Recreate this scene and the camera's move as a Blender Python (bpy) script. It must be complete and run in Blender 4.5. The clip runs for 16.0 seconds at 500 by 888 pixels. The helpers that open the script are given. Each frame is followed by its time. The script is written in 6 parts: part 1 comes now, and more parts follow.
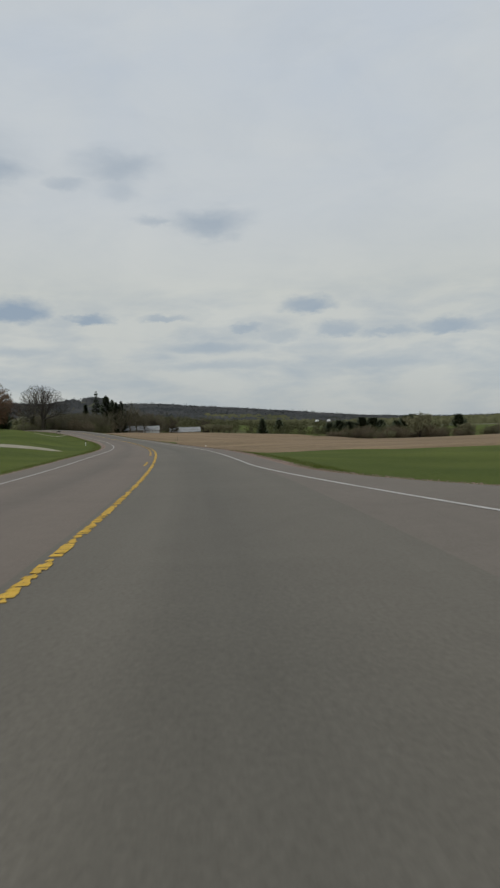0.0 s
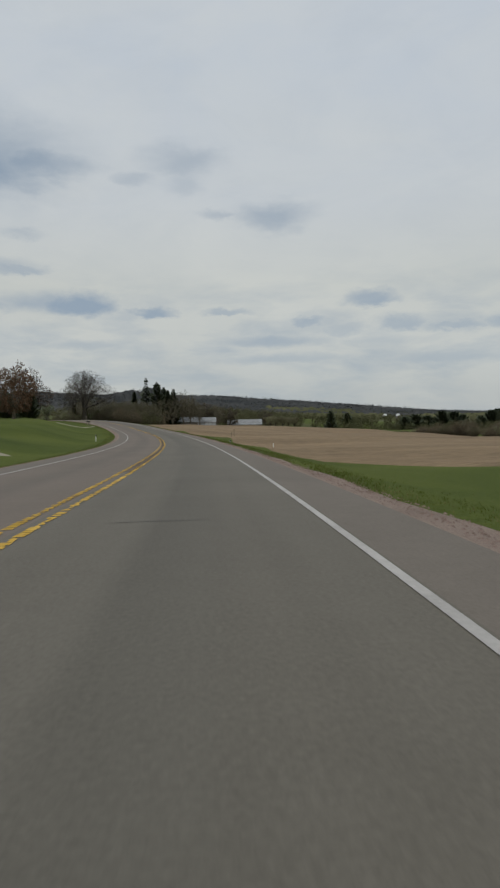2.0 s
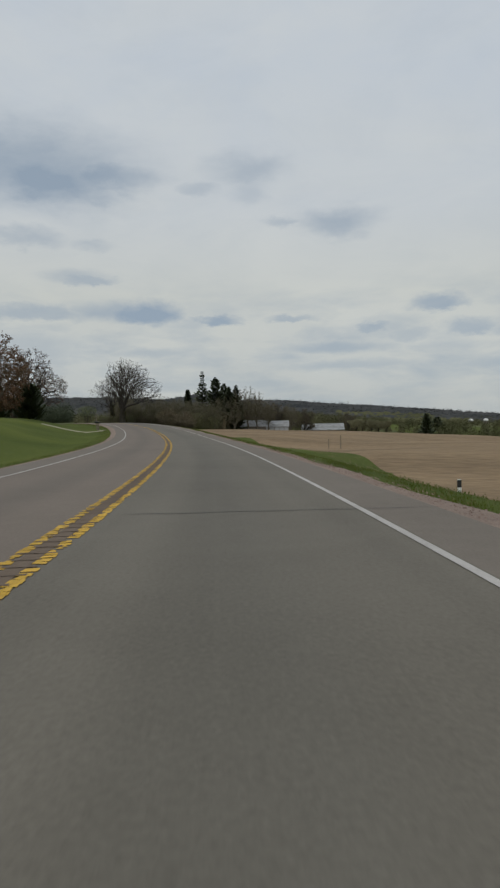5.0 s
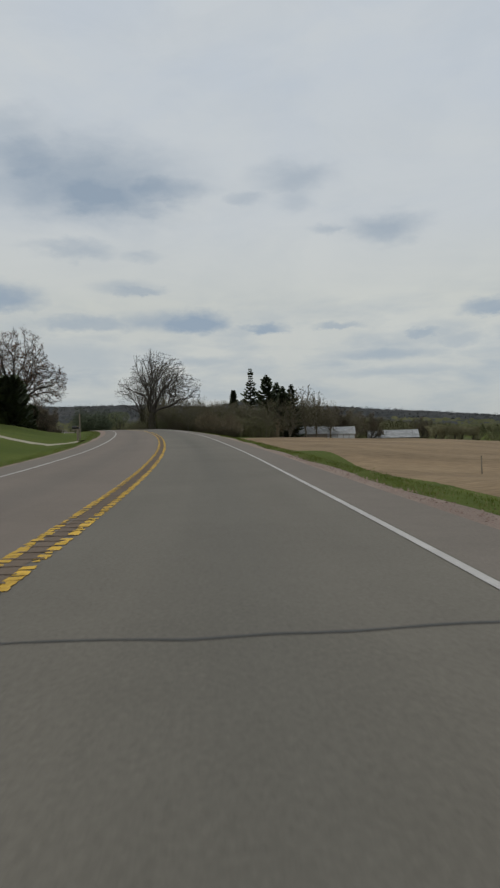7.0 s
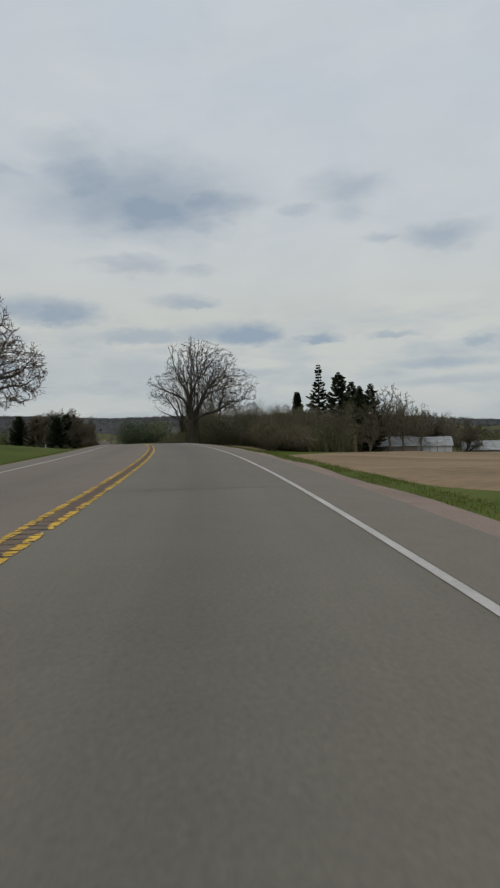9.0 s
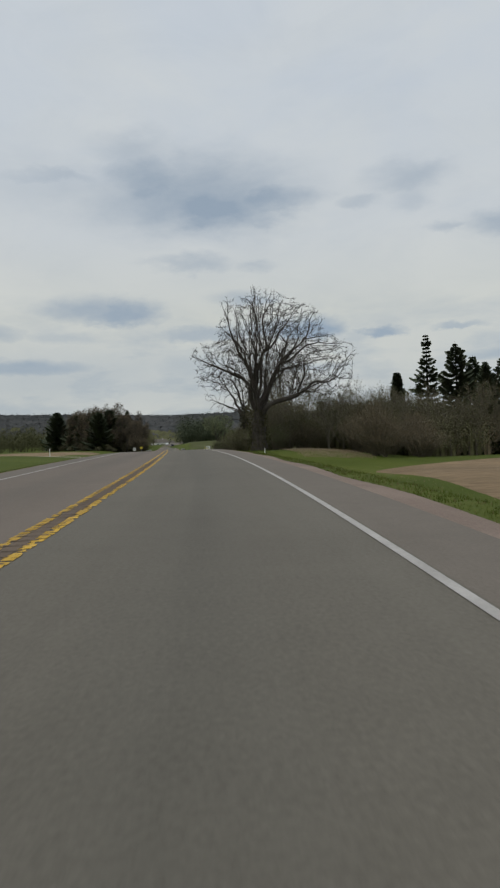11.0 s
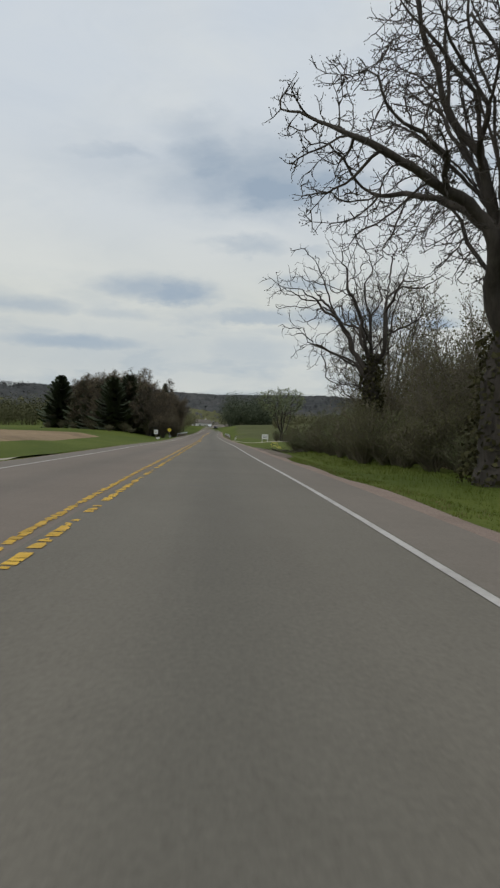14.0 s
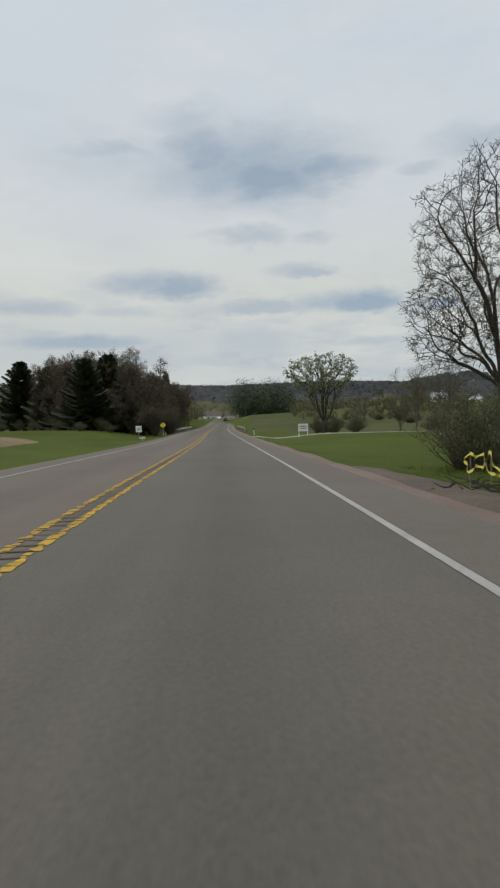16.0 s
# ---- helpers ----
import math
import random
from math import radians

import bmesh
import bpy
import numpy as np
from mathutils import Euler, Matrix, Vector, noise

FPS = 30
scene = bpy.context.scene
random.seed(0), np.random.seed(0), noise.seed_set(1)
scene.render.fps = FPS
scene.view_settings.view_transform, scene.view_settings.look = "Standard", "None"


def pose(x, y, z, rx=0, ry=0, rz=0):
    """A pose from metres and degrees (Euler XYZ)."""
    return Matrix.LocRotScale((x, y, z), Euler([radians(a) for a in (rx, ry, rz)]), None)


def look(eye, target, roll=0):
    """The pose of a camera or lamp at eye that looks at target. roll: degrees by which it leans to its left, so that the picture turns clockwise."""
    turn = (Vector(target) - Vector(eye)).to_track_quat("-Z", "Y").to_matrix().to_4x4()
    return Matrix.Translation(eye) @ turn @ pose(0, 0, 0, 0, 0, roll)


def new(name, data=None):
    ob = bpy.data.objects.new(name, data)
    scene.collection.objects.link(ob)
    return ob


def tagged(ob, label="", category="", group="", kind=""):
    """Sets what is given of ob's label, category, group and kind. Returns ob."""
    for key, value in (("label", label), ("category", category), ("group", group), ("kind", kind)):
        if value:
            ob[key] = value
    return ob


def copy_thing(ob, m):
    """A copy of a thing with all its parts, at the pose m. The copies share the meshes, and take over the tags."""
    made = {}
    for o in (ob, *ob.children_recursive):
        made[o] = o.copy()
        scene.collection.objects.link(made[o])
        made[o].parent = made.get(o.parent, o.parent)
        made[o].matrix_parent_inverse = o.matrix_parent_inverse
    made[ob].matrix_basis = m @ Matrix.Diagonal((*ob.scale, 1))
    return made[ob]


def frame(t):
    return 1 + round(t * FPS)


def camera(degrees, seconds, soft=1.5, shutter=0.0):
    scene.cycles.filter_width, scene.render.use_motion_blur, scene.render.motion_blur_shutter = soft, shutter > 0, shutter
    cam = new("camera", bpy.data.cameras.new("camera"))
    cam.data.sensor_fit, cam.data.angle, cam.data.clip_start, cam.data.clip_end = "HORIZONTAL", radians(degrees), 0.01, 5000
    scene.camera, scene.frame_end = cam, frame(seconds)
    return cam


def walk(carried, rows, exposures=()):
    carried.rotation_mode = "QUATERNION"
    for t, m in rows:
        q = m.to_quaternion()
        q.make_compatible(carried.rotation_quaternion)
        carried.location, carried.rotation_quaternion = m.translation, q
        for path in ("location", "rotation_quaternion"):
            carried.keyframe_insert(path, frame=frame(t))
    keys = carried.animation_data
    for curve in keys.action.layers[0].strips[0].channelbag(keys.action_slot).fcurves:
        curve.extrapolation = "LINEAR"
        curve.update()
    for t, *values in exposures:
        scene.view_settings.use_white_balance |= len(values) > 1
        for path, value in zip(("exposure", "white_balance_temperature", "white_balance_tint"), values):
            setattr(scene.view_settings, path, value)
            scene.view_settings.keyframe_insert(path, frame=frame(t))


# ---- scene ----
# ---------------------------------------------------------------- camera
cam = camera(40.0, 16.0, soft=2.3, shutter=0.06)
PATH = [
    (0.0, 1.62, -1.95, 1.12, 89.37, 2.17, -3.47),
    (0.5, 1.62, 8.63, 1.16, 89.26, 1.83, -2.51),
    (1.0, 1.41, 19.20, 1.22, 89.12, 0.83, -1.40),
    (1.5, 1.08, 29.76, 1.30, 89.08, 0.78, 0.01),
    (2.0, 0.45, 40.28, 1.37, 88.99, 1.28, 1.53),
    (2.5, -0.48, 50.75, 1.39, 88.90, 0.75, 2.68),
    (3.0, -1.62, 61.18, 1.40, 88.95, 0.90, 3.88),
    (3.5, -2.88, 71.58, 1.43, 88.94, 2.01, 4.94),
    (4.0, -4.34, 81.94, 1.48, 89.08, 1.27, 5.85),
    (4.5, -5.86, 92.28, 1.56, 89.41, 1.16, 6.28),
    (5.0, -7.50, 102.59, 1.68, 89.64, 1.21, 6.86),
    (5.5, -9.30, 112.85, 1.84, 89.88, 1.26, 7.72),
    (6.0, -11.31, 123.07, 2.03, 90.11, 1.31, 8.69),
    (6.5, -13.44, 133.24, 2.26, 90.28, 0.93, 9.66),
    (7.0, -15.63, 143.38, 2.50, 90.37, 1.40, 10.81),
    (7.5, -18.01, 153.47, 2.78, 90.65, 1.15, 11.81),
    (8.0, -20.64, 163.49, 3.12, 90.85, 1.91, 13.11),
    (8.5, -23.53, 173.42, 3.53, 91.22, 1.44, 14.19),
    (9.0, -26.58, 183.29, 3.99, 91.38, 1.63, 15.36),
    (9.5, -29.95, 193.04, 4.50, 91.42, 1.46, 16.68),
    (10.0, -33.52, 202.70, 4.99, 91.34, 1.72, 18.07),
    (10.5, -37.24, 212.28, 5.46, 91.26, 1.98, 19.38),
    (11.0, -41.10, 221.80, 5.91, 91.18, 2.24, 20.61),
    (11.5, -45.18, 231.20, 6.33, 91.16, 2.43, 21.78),
    (12.0, -49.53, 240.45, 6.73, 90.92, 1.33, 22.67),
    (12.5, -54.04, 249.61, 7.09, 90.55, 0.88, 23.24),
    (13.0, -58.57, 258.73, 7.41, 90.27, -0.07, 23.70),
    (13.5, -63.22, 267.77, 7.69, 90.07, -0.99, 23.92),
    (14.0, -67.86, 276.80, 7.92, 89.91, -1.42, 24.30),
    (14.5, -72.40, 285.85, 8.11, 89.46, 0.39, 24.87),
    (15.0, -76.98, 294.86, 8.25, 89.15, 1.69, 25.20),
    (15.5, -81.68, 303.78, 8.36, 89.26, 0.87, 25.12),
    (16.0, -86.32, 312.72, 8.49, 89.15, 1.85, 25.20),
]
walk(cam, [(t, pose(*p)) for t, *p in PATH], exposures=[(0, -0.02), (9, 0.0), (12, 0.1), (14, 0.18), (16, 0.18)])


# ---------------------------------------------------------------- node helpers
class Nodes:
    """A small builder for node trees."""

    def __init__(self, tree):
        self.tree = tree
        tree.nodes.clear()

    def add(self, kind, **inputs):
        node = self.tree.nodes.new(kind)
        for key, value in inputs.items():
            self.put(node.inputs[key.replace("_", " ")], value)
        return node

    def put(self, socket, value):
        if hasattr(value, "is_output"):
            self.tree.links.new(value, socket)
        else:
            socket.default_value = value

    def math(self, op, a, b=0.0, c=0.0):
        node = self.tree.nodes.new("ShaderNodeMath")
        node.operation = op
        for i, v in enumerate((a, b, c)):
            self.put(node.inputs[i], v)
        return node.outputs[0]

    def mix(self, fac, a, b, blend="MIX"):
        node = self.tree.nodes.new("ShaderNodeMix")
        node.data_type, node.blend_type = "RGBA", blend
        self.put(node.inputs[0], fac)
        self.put(node.inputs[6], a)
        self.put(node.inputs[7], b)
        return node.outputs[2]

    def ramp(self, fac, stops):
        node = self.tree.nodes.new("ShaderNodeValToRGB")
        ends = node.color_ramp.elements
        while len(ends) < len(stops):
            ends.new(0.5)
        for e, (p, c) in zip(ends, stops):
            e.position = p
            e.color = c if len(c) == 4 else (*c, 1)
        self.put(node.inputs[0], fac)
        return node.outputs[0]

    def noise(self, vector, scale, detail=4.0, rough=0.55, distort=0.0):
        node = self.add("ShaderNodeTexNoise", Scale=scale, Detail=detail, Roughness=rough, Distortion=distort)
        self.put(node.inputs["Vector"], vector)
        return node.outputs["Fac"]


def rgb(r, g, b):
    return (r, g, b, 1.0)


# ---------------------------------------------------------------- sky, sun
SUN_EL, SUN_ROT = radians(48), radians(205)
world = bpy.data.worlds.new("overcast_sky")
scene.world = world
world.use_nodes = True
w = Nodes(world.node_tree)
way = w.add("ShaderNodeTexCoord").outputs["Generated"]
sep = w.add("ShaderNodeSeparateXYZ", Vector=way)
azim = w.math("ARCTAN2", sep.outputs[0], sep.outputs[1])
elev = w.math("ARCSINE", sep.outputs[2])
flat = w.add("ShaderNodeCombineXYZ", X=azim, Y=w.math("MULTIPLY", elev, 2.2), Z=0.0).outputs[0]
def wander(scale, az_by, el_by):
    """The azimuth and elevation, shaken by a noise of that scale so that cloud edges fray."""
    n_a = w.math("SUBTRACT", w.noise(flat, scale, 4.0, 0.55), 0.5)
    shifted = w.add("ShaderNodeVectorMath", Vector=flat)
    shifted.inputs[1].default_value = (3.7, 1.9, 5.1)
    n_e = w.math("SUBTRACT", w.noise(shifted.outputs[0], scale * 1.6, 5.0, 0.6), 0.5)
    return w.math("ADD", azim, w.math("MULTIPLY", n_a, az_by)), w.math("ADD", elev, w.math("MULTIPLY", n_e, el_by))


def bank(belly_list, shaken, base, soft_from=0.10, soft_to=1.42, gain=1.0):
    """The cover of a list of clouds with soft tops and flatter bases: azimuth, elevation, half width, half height, depth."""
    caz, cel = shaken
    total = None
    for a, e, hw, hh, depth in belly_list:
        da = w.math("DIVIDE", w.math("SUBTRACT", caz, a), hw * 1.28)
        up = w.math("SUBTRACT", cel, e - hh * 0.25)
        de = w.math("DIVIDE", w.math("MAXIMUM", up, w.math("MULTIPLY", up, -base)), hh * 1.34)
        r = w.math("SQRT", w.math("ADD", w.math("MULTIPLY", da, da), w.math("MULTIPLY", de, de)))
        rim = w.tree.nodes.new("ShaderNodeMapRange")
        rim.interpolation_type = "SMOOTHSTEP"
        w.put(rim.inputs["Value"], r)
        rim.inputs["From Min"].default_value, rim.inputs["From Max"].default_value = soft_from, soft_to
        rim.inputs["To Min"].default_value, rim.inputs["To Max"].default_value = min(1.0, depth * gain), 0.0
        total = rim.outputs[0] if total is None else w.math("MAXIMUM", total, rim.outputs[0])
    return total


BELLIES = [
    (-0.490, 0.392, 0.058, 0.034, 0.85), (-0.400, 0.362, 0.080, 0.032, 0.98), (-0.315, 0.362, 0.062, 0.021, 0.85), (-0.342, 0.338, 0.050, 0.011, 0.55),
    (-0.506, 0.429, 0.060, 0.022, 0.40), (-0.432, 0.380, 0.080, 0.030, 0.60), (-0.441, 0.280, 0.053, 0.010, 0.45), (-0.621, 0.391, 0.068, 0.010, 0.40),
    (-0.119, 0.375, 0.051, 0.016, 0.45), (-0.112, 0.350, 0.030, 0.016, 0.30), (0.015, 0.305, 0.049, 0.019, 0.66), (-0.066, 0.308, 0.025, 0.007, 0.40),
    (-0.336, 0.274, 0.023, 0.007, 0.30), (-0.193, 0.350, 0.021, 0.009, 0.35),
    (-0.425, 0.375, 0.135, 0.046, 0.80), (-0.600, 0.380, 0.120, 0.030, 0.22), (-0.620, 0.130, 0.200, 0.040, 0.30)]
CUMULUS = [
    (0.153, 0.186, 0.036, 0.013, 0.62), (-0.165, 0.173, 0.031, 0.010, 0.72), (-0.265, 0.183, 0.052, 0.019, 0.95), (-0.420, 0.182, 0.076, 0.013, 0.50),
    (-0.346, 0.228, 0.037, 0.009, 0.52), (-0.539, 0.213, 0.056, 0.022, 0.70), (-0.056, 0.173, 0.032, 0.006, 0.45), (0.062, 0.157, 0.026, 0.010, 0.55),
    (0.111, 0.145, 0.032, 0.013, 0.38), (0.192, 0.150, 0.036, 0.013, 0.55), (0.267, 0.143, 0.044, 0.009, 0.52), (0.351, 0.144, 0.044, 0.013, 0.58)]
STREAKS = [
    (0.009, 0.131, 0.075, 0.008, 0.55), (0.025, 0.106, 0.102, 0.007, 0.40), (0.251, 0.100, 0.079, 0.008, 0.48), (-0.256, 0.128, 0.067, 0.007, 0.40),
    (-0.575, 0.219, 0.068, 0.017, 0.62), (-0.678, 0.138, 0.105, 0.012, 0.66), (-0.305, 0.187, 0.060, 0.013, 0.55), (-0.361, 0.233, 0.048, 0.009, 0.35),
    (-0.623, 0.179, 0.048, 0.008, 0.35), (-0.429, 0.137, 0.071, 0.022, 0.35), (-0.739, 0.184, 0.064, 0.011, 0.50), (-0.520, 0.110, 0.090, 0.010, 0.30)]
cover = bank(BELLIES, wander(9.0, 0.10, 0.048), 1.25)
cover = w.math("MAXIMUM", cover, bank(CUMULUS, wander(26.0, 0.055, 0.020), 1.7, 0.28, 1.25, 1.22))
cover = w.math("MAXIMUM", cover, bank(STREAKS, wander(18.0, 0.075, 0.014), 1.2, 0.2, 1.3, 1.18))
# small flat cumulus rows low down, thinning out upwards, and a faint mottle above
rows_at = w.add("ShaderNodeCombineXYZ", X=w.math("MULTIPLY", azim, 9.0), Y=w.math("MULTIPLY", elev, 33.0), Z=0.7).outputs[0]
rows = w.ramp(w.noise(rows_at, 1.0, 5.0, 0.55, 0.2), [(0.42, (0, 0, 0)), (0.66, (1, 1, 1))])
low = w.ramp(elev, [(0.0, (0.6, 0.6, 0.6)), (0.10, (1, 1, 1)), (0.17, (0.75, 0.75, 0.75)), (0.24, (0, 0, 0))])
rows = w.math("MULTIPLY", w.math("MULTIPLY", rows, low), 0.52)
mottle = w.ramp(w.noise(flat, 5.0, 6.0, 0.62, 0.6), [(0.45, (0, 0, 0)), (0.75, (1, 1, 1))])
cover = w.math("MULTIPLY", cover, w.math("ADD", 0.72, w.math("MULTIPLY", w.noise(flat, 16.0, 6.0, 0.6, 0.3), 0.58)))
cover = w.math("MAXIMUM", cover, rows)
cover = w.math("MINIMUM", w.math("ADD", cover, w.math("MULTIPLY", mottle, 0.12)), 1.0)
veil = w.ramp(w.math("DIVIDE", elev, 1.2), [
    (0.0, (0.395, 0.425, 0.445)), (0.05, (0.430, 0.448, 0.444)), (0.11, (0.498, 0.510, 0.484)), (0.17, (0.520, 0.532, 0.494)),
    (0.26, (0.515, 0.545, 0.56)), (0.40, (0.50, 0.545, 0.59)), (1.0, (0.60, 0.64, 0.68))])
glow = w.ramp(w.noise(flat, 3.2, 5.0, 0.55, 0.4), [(0.40, (0, 0, 0)), (0.75, (1, 1, 1))])
puff = w.mix(w.math("MULTIPLY", glow, 0.42), veil, rgb(0.625, 0.630, 0.588))
clouds = w.mix(w.math("MULTIPLY", cover, 1.0), puff, rgb(0.265, 0.326, 0.395))
sky = w.tree.nodes.new("ShaderNodeTexSky")
sky.sky_type, sky.sun_disc = "NISHITA", False
sky.sun_elevation, sky.sun_rotation = SUN_EL, SUN_ROT
blue = w.mix(1.0, sky.outputs[0], rgb(0.010, 0.010, 0.010), "MULTIPLY")
light = w.add("ShaderNodeBackground", Color=w.mix(1.0, clouds, blue, "ADD"), Strength=1.0)
w.tree.links.new(light.outputs[0], w.add("ShaderNodeOutputWorld").inputs[0])

sun = new("sun", bpy.data.lights.new("sun", "SUN"))
sun.data.energy, sun.data.angle, sun.data.color = 0.7, radians(14), (1.0, 0.96, 0.90)
sun.matrix_world = look((0, 0, 60), (math.sin(SUN_ROT) * -60 * math.cos(SUN_EL), -math.cos(SUN_ROT) * 60 * math.cos(SUN_EL), 60 - 60 * math.sin(SUN_EL)))


# ---------------------------------------------------------------- materials
def material(name, dark, pale, grain=8.0, broad=0.4, rough=0.85, bump=0.3, relief=0.02, metal=0.0, contrast=0.5, per_piece=0.0, spec=0.3, stretch=(1, 1, 1)):
    """A surface whose colour runs between two tones at a fine and at a broad scale, with fine relief."""
    m = bpy.data.materials.new(name)
    m.use_nodes = True
    n = Nodes(m.node_tree)
    place = n.add("ShaderNodeTexCoord").outputs["Object"]
    grow = n.add("ShaderNodeMapping", Vector=place, Scale=stretch).outputs[0]
    fine = n.noise(grow, grain, 6.0, 0.65)
    wide = n.noise(grow, broad, 3.0, 0.5, 0.6)
    blend = n.math("ADD", n.math("MULTIPLY", fine, contrast), n.math("MULTIPLY", wide, 1.0 - contrast))
    tone = n.ramp(blend, [(0.30, dark), (0.70, pale)])
    if per_piece:
        r = n.add("ShaderNodeObjectInfo").outputs["Random"]
        isl = n.add("ShaderNodeNewGeometry").outputs["Random Per Island"]
        k = n.math("ADD", 1.0 - per_piece, n.math("MULTIPLY", n.math("ADD", r, isl), per_piece))
        grey = n.add("ShaderNodeCombineXYZ", X=k, Y=k, Z=k).outputs[0]
        tone = n.mix(1.0, tone, grey, "MULTIPLY")
    shader = n.add("ShaderNodeBsdfPrincipled", Base_Color=tone, Roughness=rough, Metallic=metal)
    shader.inputs["Specular IOR Level"].default_value = spec
    if bump:
        b = n.add("ShaderNodeBump", Strength=bump, Distance=relief, Height=fine)
        n.tree.links.new(b.outputs[0], shader.inputs["Normal"])
    n.tree.links.new(shader.outputs[0], n.add("ShaderNodeOutputMaterial").inputs[0])
    return m


def asphalt(name, dark, pale, streak):
    """Worn road surface: stone chips, broad patches, and long wheel-polished streaks along the lane."""
    m = bpy.data.materials.new(name)
    m.use_nodes = True
    n = Nodes(m.node_tree)
    uv = n.add("ShaderNodeUVMap").outputs[0]
    chips = n.noise(uv, 27.0, 3.0, 0.8)
    along = n.noise(n.add("ShaderNodeMapping", Vector=uv, Scale=(1.7, 0.03, 1)).outputs[0], 1.0, 3.0, 0.5)
    patch = n.noise(uv, 0.22, 5.0, 0.6, 0.5)
    mottle = n.noise(uv, 3.0, 4.0, 0.6)
    f = n.math("ADD", n.math("MULTIPLY", chips, 0.58), n.math("MULTIPLY", along, streak))
    f = n.math("ADD", f, n.math("MULTIPLY", patch, 0.26))
    f = n.math("ADD", f, n.math("MULTIPLY", mottle, 0.30 - streak))
    tone = n.ramp(f, [(0.40, dark), (0.72, pale)])
    # oil-darkened strip down the middle of each lane, uneven along its length
    across = n.math("ABSOLUTE", n.add("ShaderNodeSeparateXYZ", Vector=uv).outputs[0])
    off = n.math("ABSOLUTE", n.math("SUBTRACT", across, n.math("ADD", 1.45, n.math("MULTIPLY", along, 0.7))))
    oil = n.ramp(off, [(0.10, (0.87, 0.88, 0.89)), (0.85, (1.0, 1.0, 1.0))])
    tone = n.mix(1.0, tone, oil, "MULTIPLY")
    shader = n.add("ShaderNodeBsdfPrincipled", Base_Color=tone, Roughness=0.88)
    shader.inputs["Specular IOR Level"].default_value = 0.25
    b = n.add("ShaderNodeBump", Strength=0.5, Distance=0.006, Height=chips)
    n.tree.links.new(b.outputs[0], shader.inputs["Normal"])
    n.tree.links.new(shader.outputs[0], n.add("ShaderNodeOutputMaterial").inputs[0])
    return m


LANE = asphalt("asphalt_lane", (0.113, 0.101, 0.081), (0.184, 0.167, 0.135), 0.20)
LANE_PALE = asphalt("asphalt_pale_lane", (0.142, 0.117, 0.094), (0.212, 0.176, 0.144), 0.16)
SHOULDER = asphalt("asphalt_shoulder", (0.137, 0.117, 0.095), (0.205, 0.176, 0.145), 0.10)
GRAVEL = material("red_gravel", (0.158, 0.114, 0.090), (0.345, 0.264, 0.214), 28, 0.5, 0.95, 0.8, 0.03, contrast=0.65)
STONE = material("gravel_stone", (0.135, 0.090, 0.074), (0.33, 0.245, 0.205), 9, 0.8, 0.95, 0, per_piece=0.35)
DIRT = material("verge_dirt", (0.085, 0.068, 0.050), (0.200, 0.160, 0.120), 12, 0.5, 0.95, 0.8, 0.03, contrast=0.6)
DRIVE = material("pale_gravel", (0.26, 0.23, 0.17), (0.40, 0.36, 0.28), 14, 0.4, 0.95, 0.5, 0.02)
WHITE_PAINT = material("white_road_paint", (0.33, 0.31, 0.285), (0.54, 0.515, 0.48), 22, 1.2, 0.7, 0.3, 0.004)
YELLOW_PAINT = material("yellow_road_paint", (0.44, 0.255, 0.025), (0.72, 0.45, 0.055), 18, 1.5, 0.7, 0.3, 0.004, per_piece=0.25)
TAR = material("crack_tar", (0.030, 0.029, 0.027), (0.07, 0.066, 0.06), 20, 2, 0.6, 0.3, 0.004)
RUMBLE = material("worn_groove", (0.118, 0.086, 0.060), (0.178, 0.134, 0.098), 20, 2, 0.9, 0.4, 0.004)
GRASS = material("grass", (0.040, 0.064, 0.009), (0.122, 0.142, 0.028), 5.0, 0.07, 0.95, 0.9, 0.06, contrast=0.45, spec=0.1)
BLADE = material("grass_blade", (0.045, 0.070, 0.010), (0.125, 0.146, 0.030), 3.0, 0.10, 0.9, 0, per_piece=0.14, spec=0.1)
SOIL = material("stubble_soil", (0.105, 0.068, 0.036), (0.345, 0.245, 0.140), 1.6, 0.07, 0.98, 0.9, 0.10, contrast=0.62, stretch=(0.45, 1.6, 1))
STUBBLE = material("dry_stubble", (0.26, 0.19, 0.12), (0.46, 0.37, 0.25), 4.0, 0.2, 0.95, 0, per_piece=0.3)
BARK = material("bark", (0.022, 0.019, 0.016), (0.085, 0.074, 0.063), 7.0, 1.2, 0.95, 1.0, 0.04, per_piece=0.0, stretch=(1, 1, 0.25))
BARK_PALE = material("pale_bark", (0.075, 0.066, 0.048), (0.20, 0.175, 0.130), 7.0, 1.2, 0.95, 0.8, 0.03, stretch=(1, 1, 0.25))
DRY = material("withered_grass", (0.110, 0.098, 0.040), (0.240, 0.205, 0.100), 3.0, 0.12, 0.95, 0, per_piece=0.2, spec=0.1)
TWIG = material("brush_twig", (0.070, 0.062, 0.044), (0.165, 0.146, 0.106), 4, 0.5, 0.95, 0, spec=0.1)
IVY = material("ivy_leaf", (0.030, 0.028, 0.012), (0.085, 0.080, 0.030), 3, 0.4, 0.8, 0, per_piece=0.45, spec=0.2)
BUD = material("bud", (0.13, 0.13, 0.075), (0.28, 0.27, 0.16), 2, 0.3, 0.9, 0, per_piece=0.4, spec=0.1)
BUD_DARK = material("closed_bud", (0.040, 0.034, 0.024), (0.10, 0.085, 0.060), 2, 0.3, 0.9, 0, per_piece=0.4, spec=0.1)
RED_BUD = material("red_bud", (0.135, 0.078, 0.048), (0.25, 0.150, 0.096), 2, 0.3, 0.9, 0, per_piece=0.4, spec=0.1)
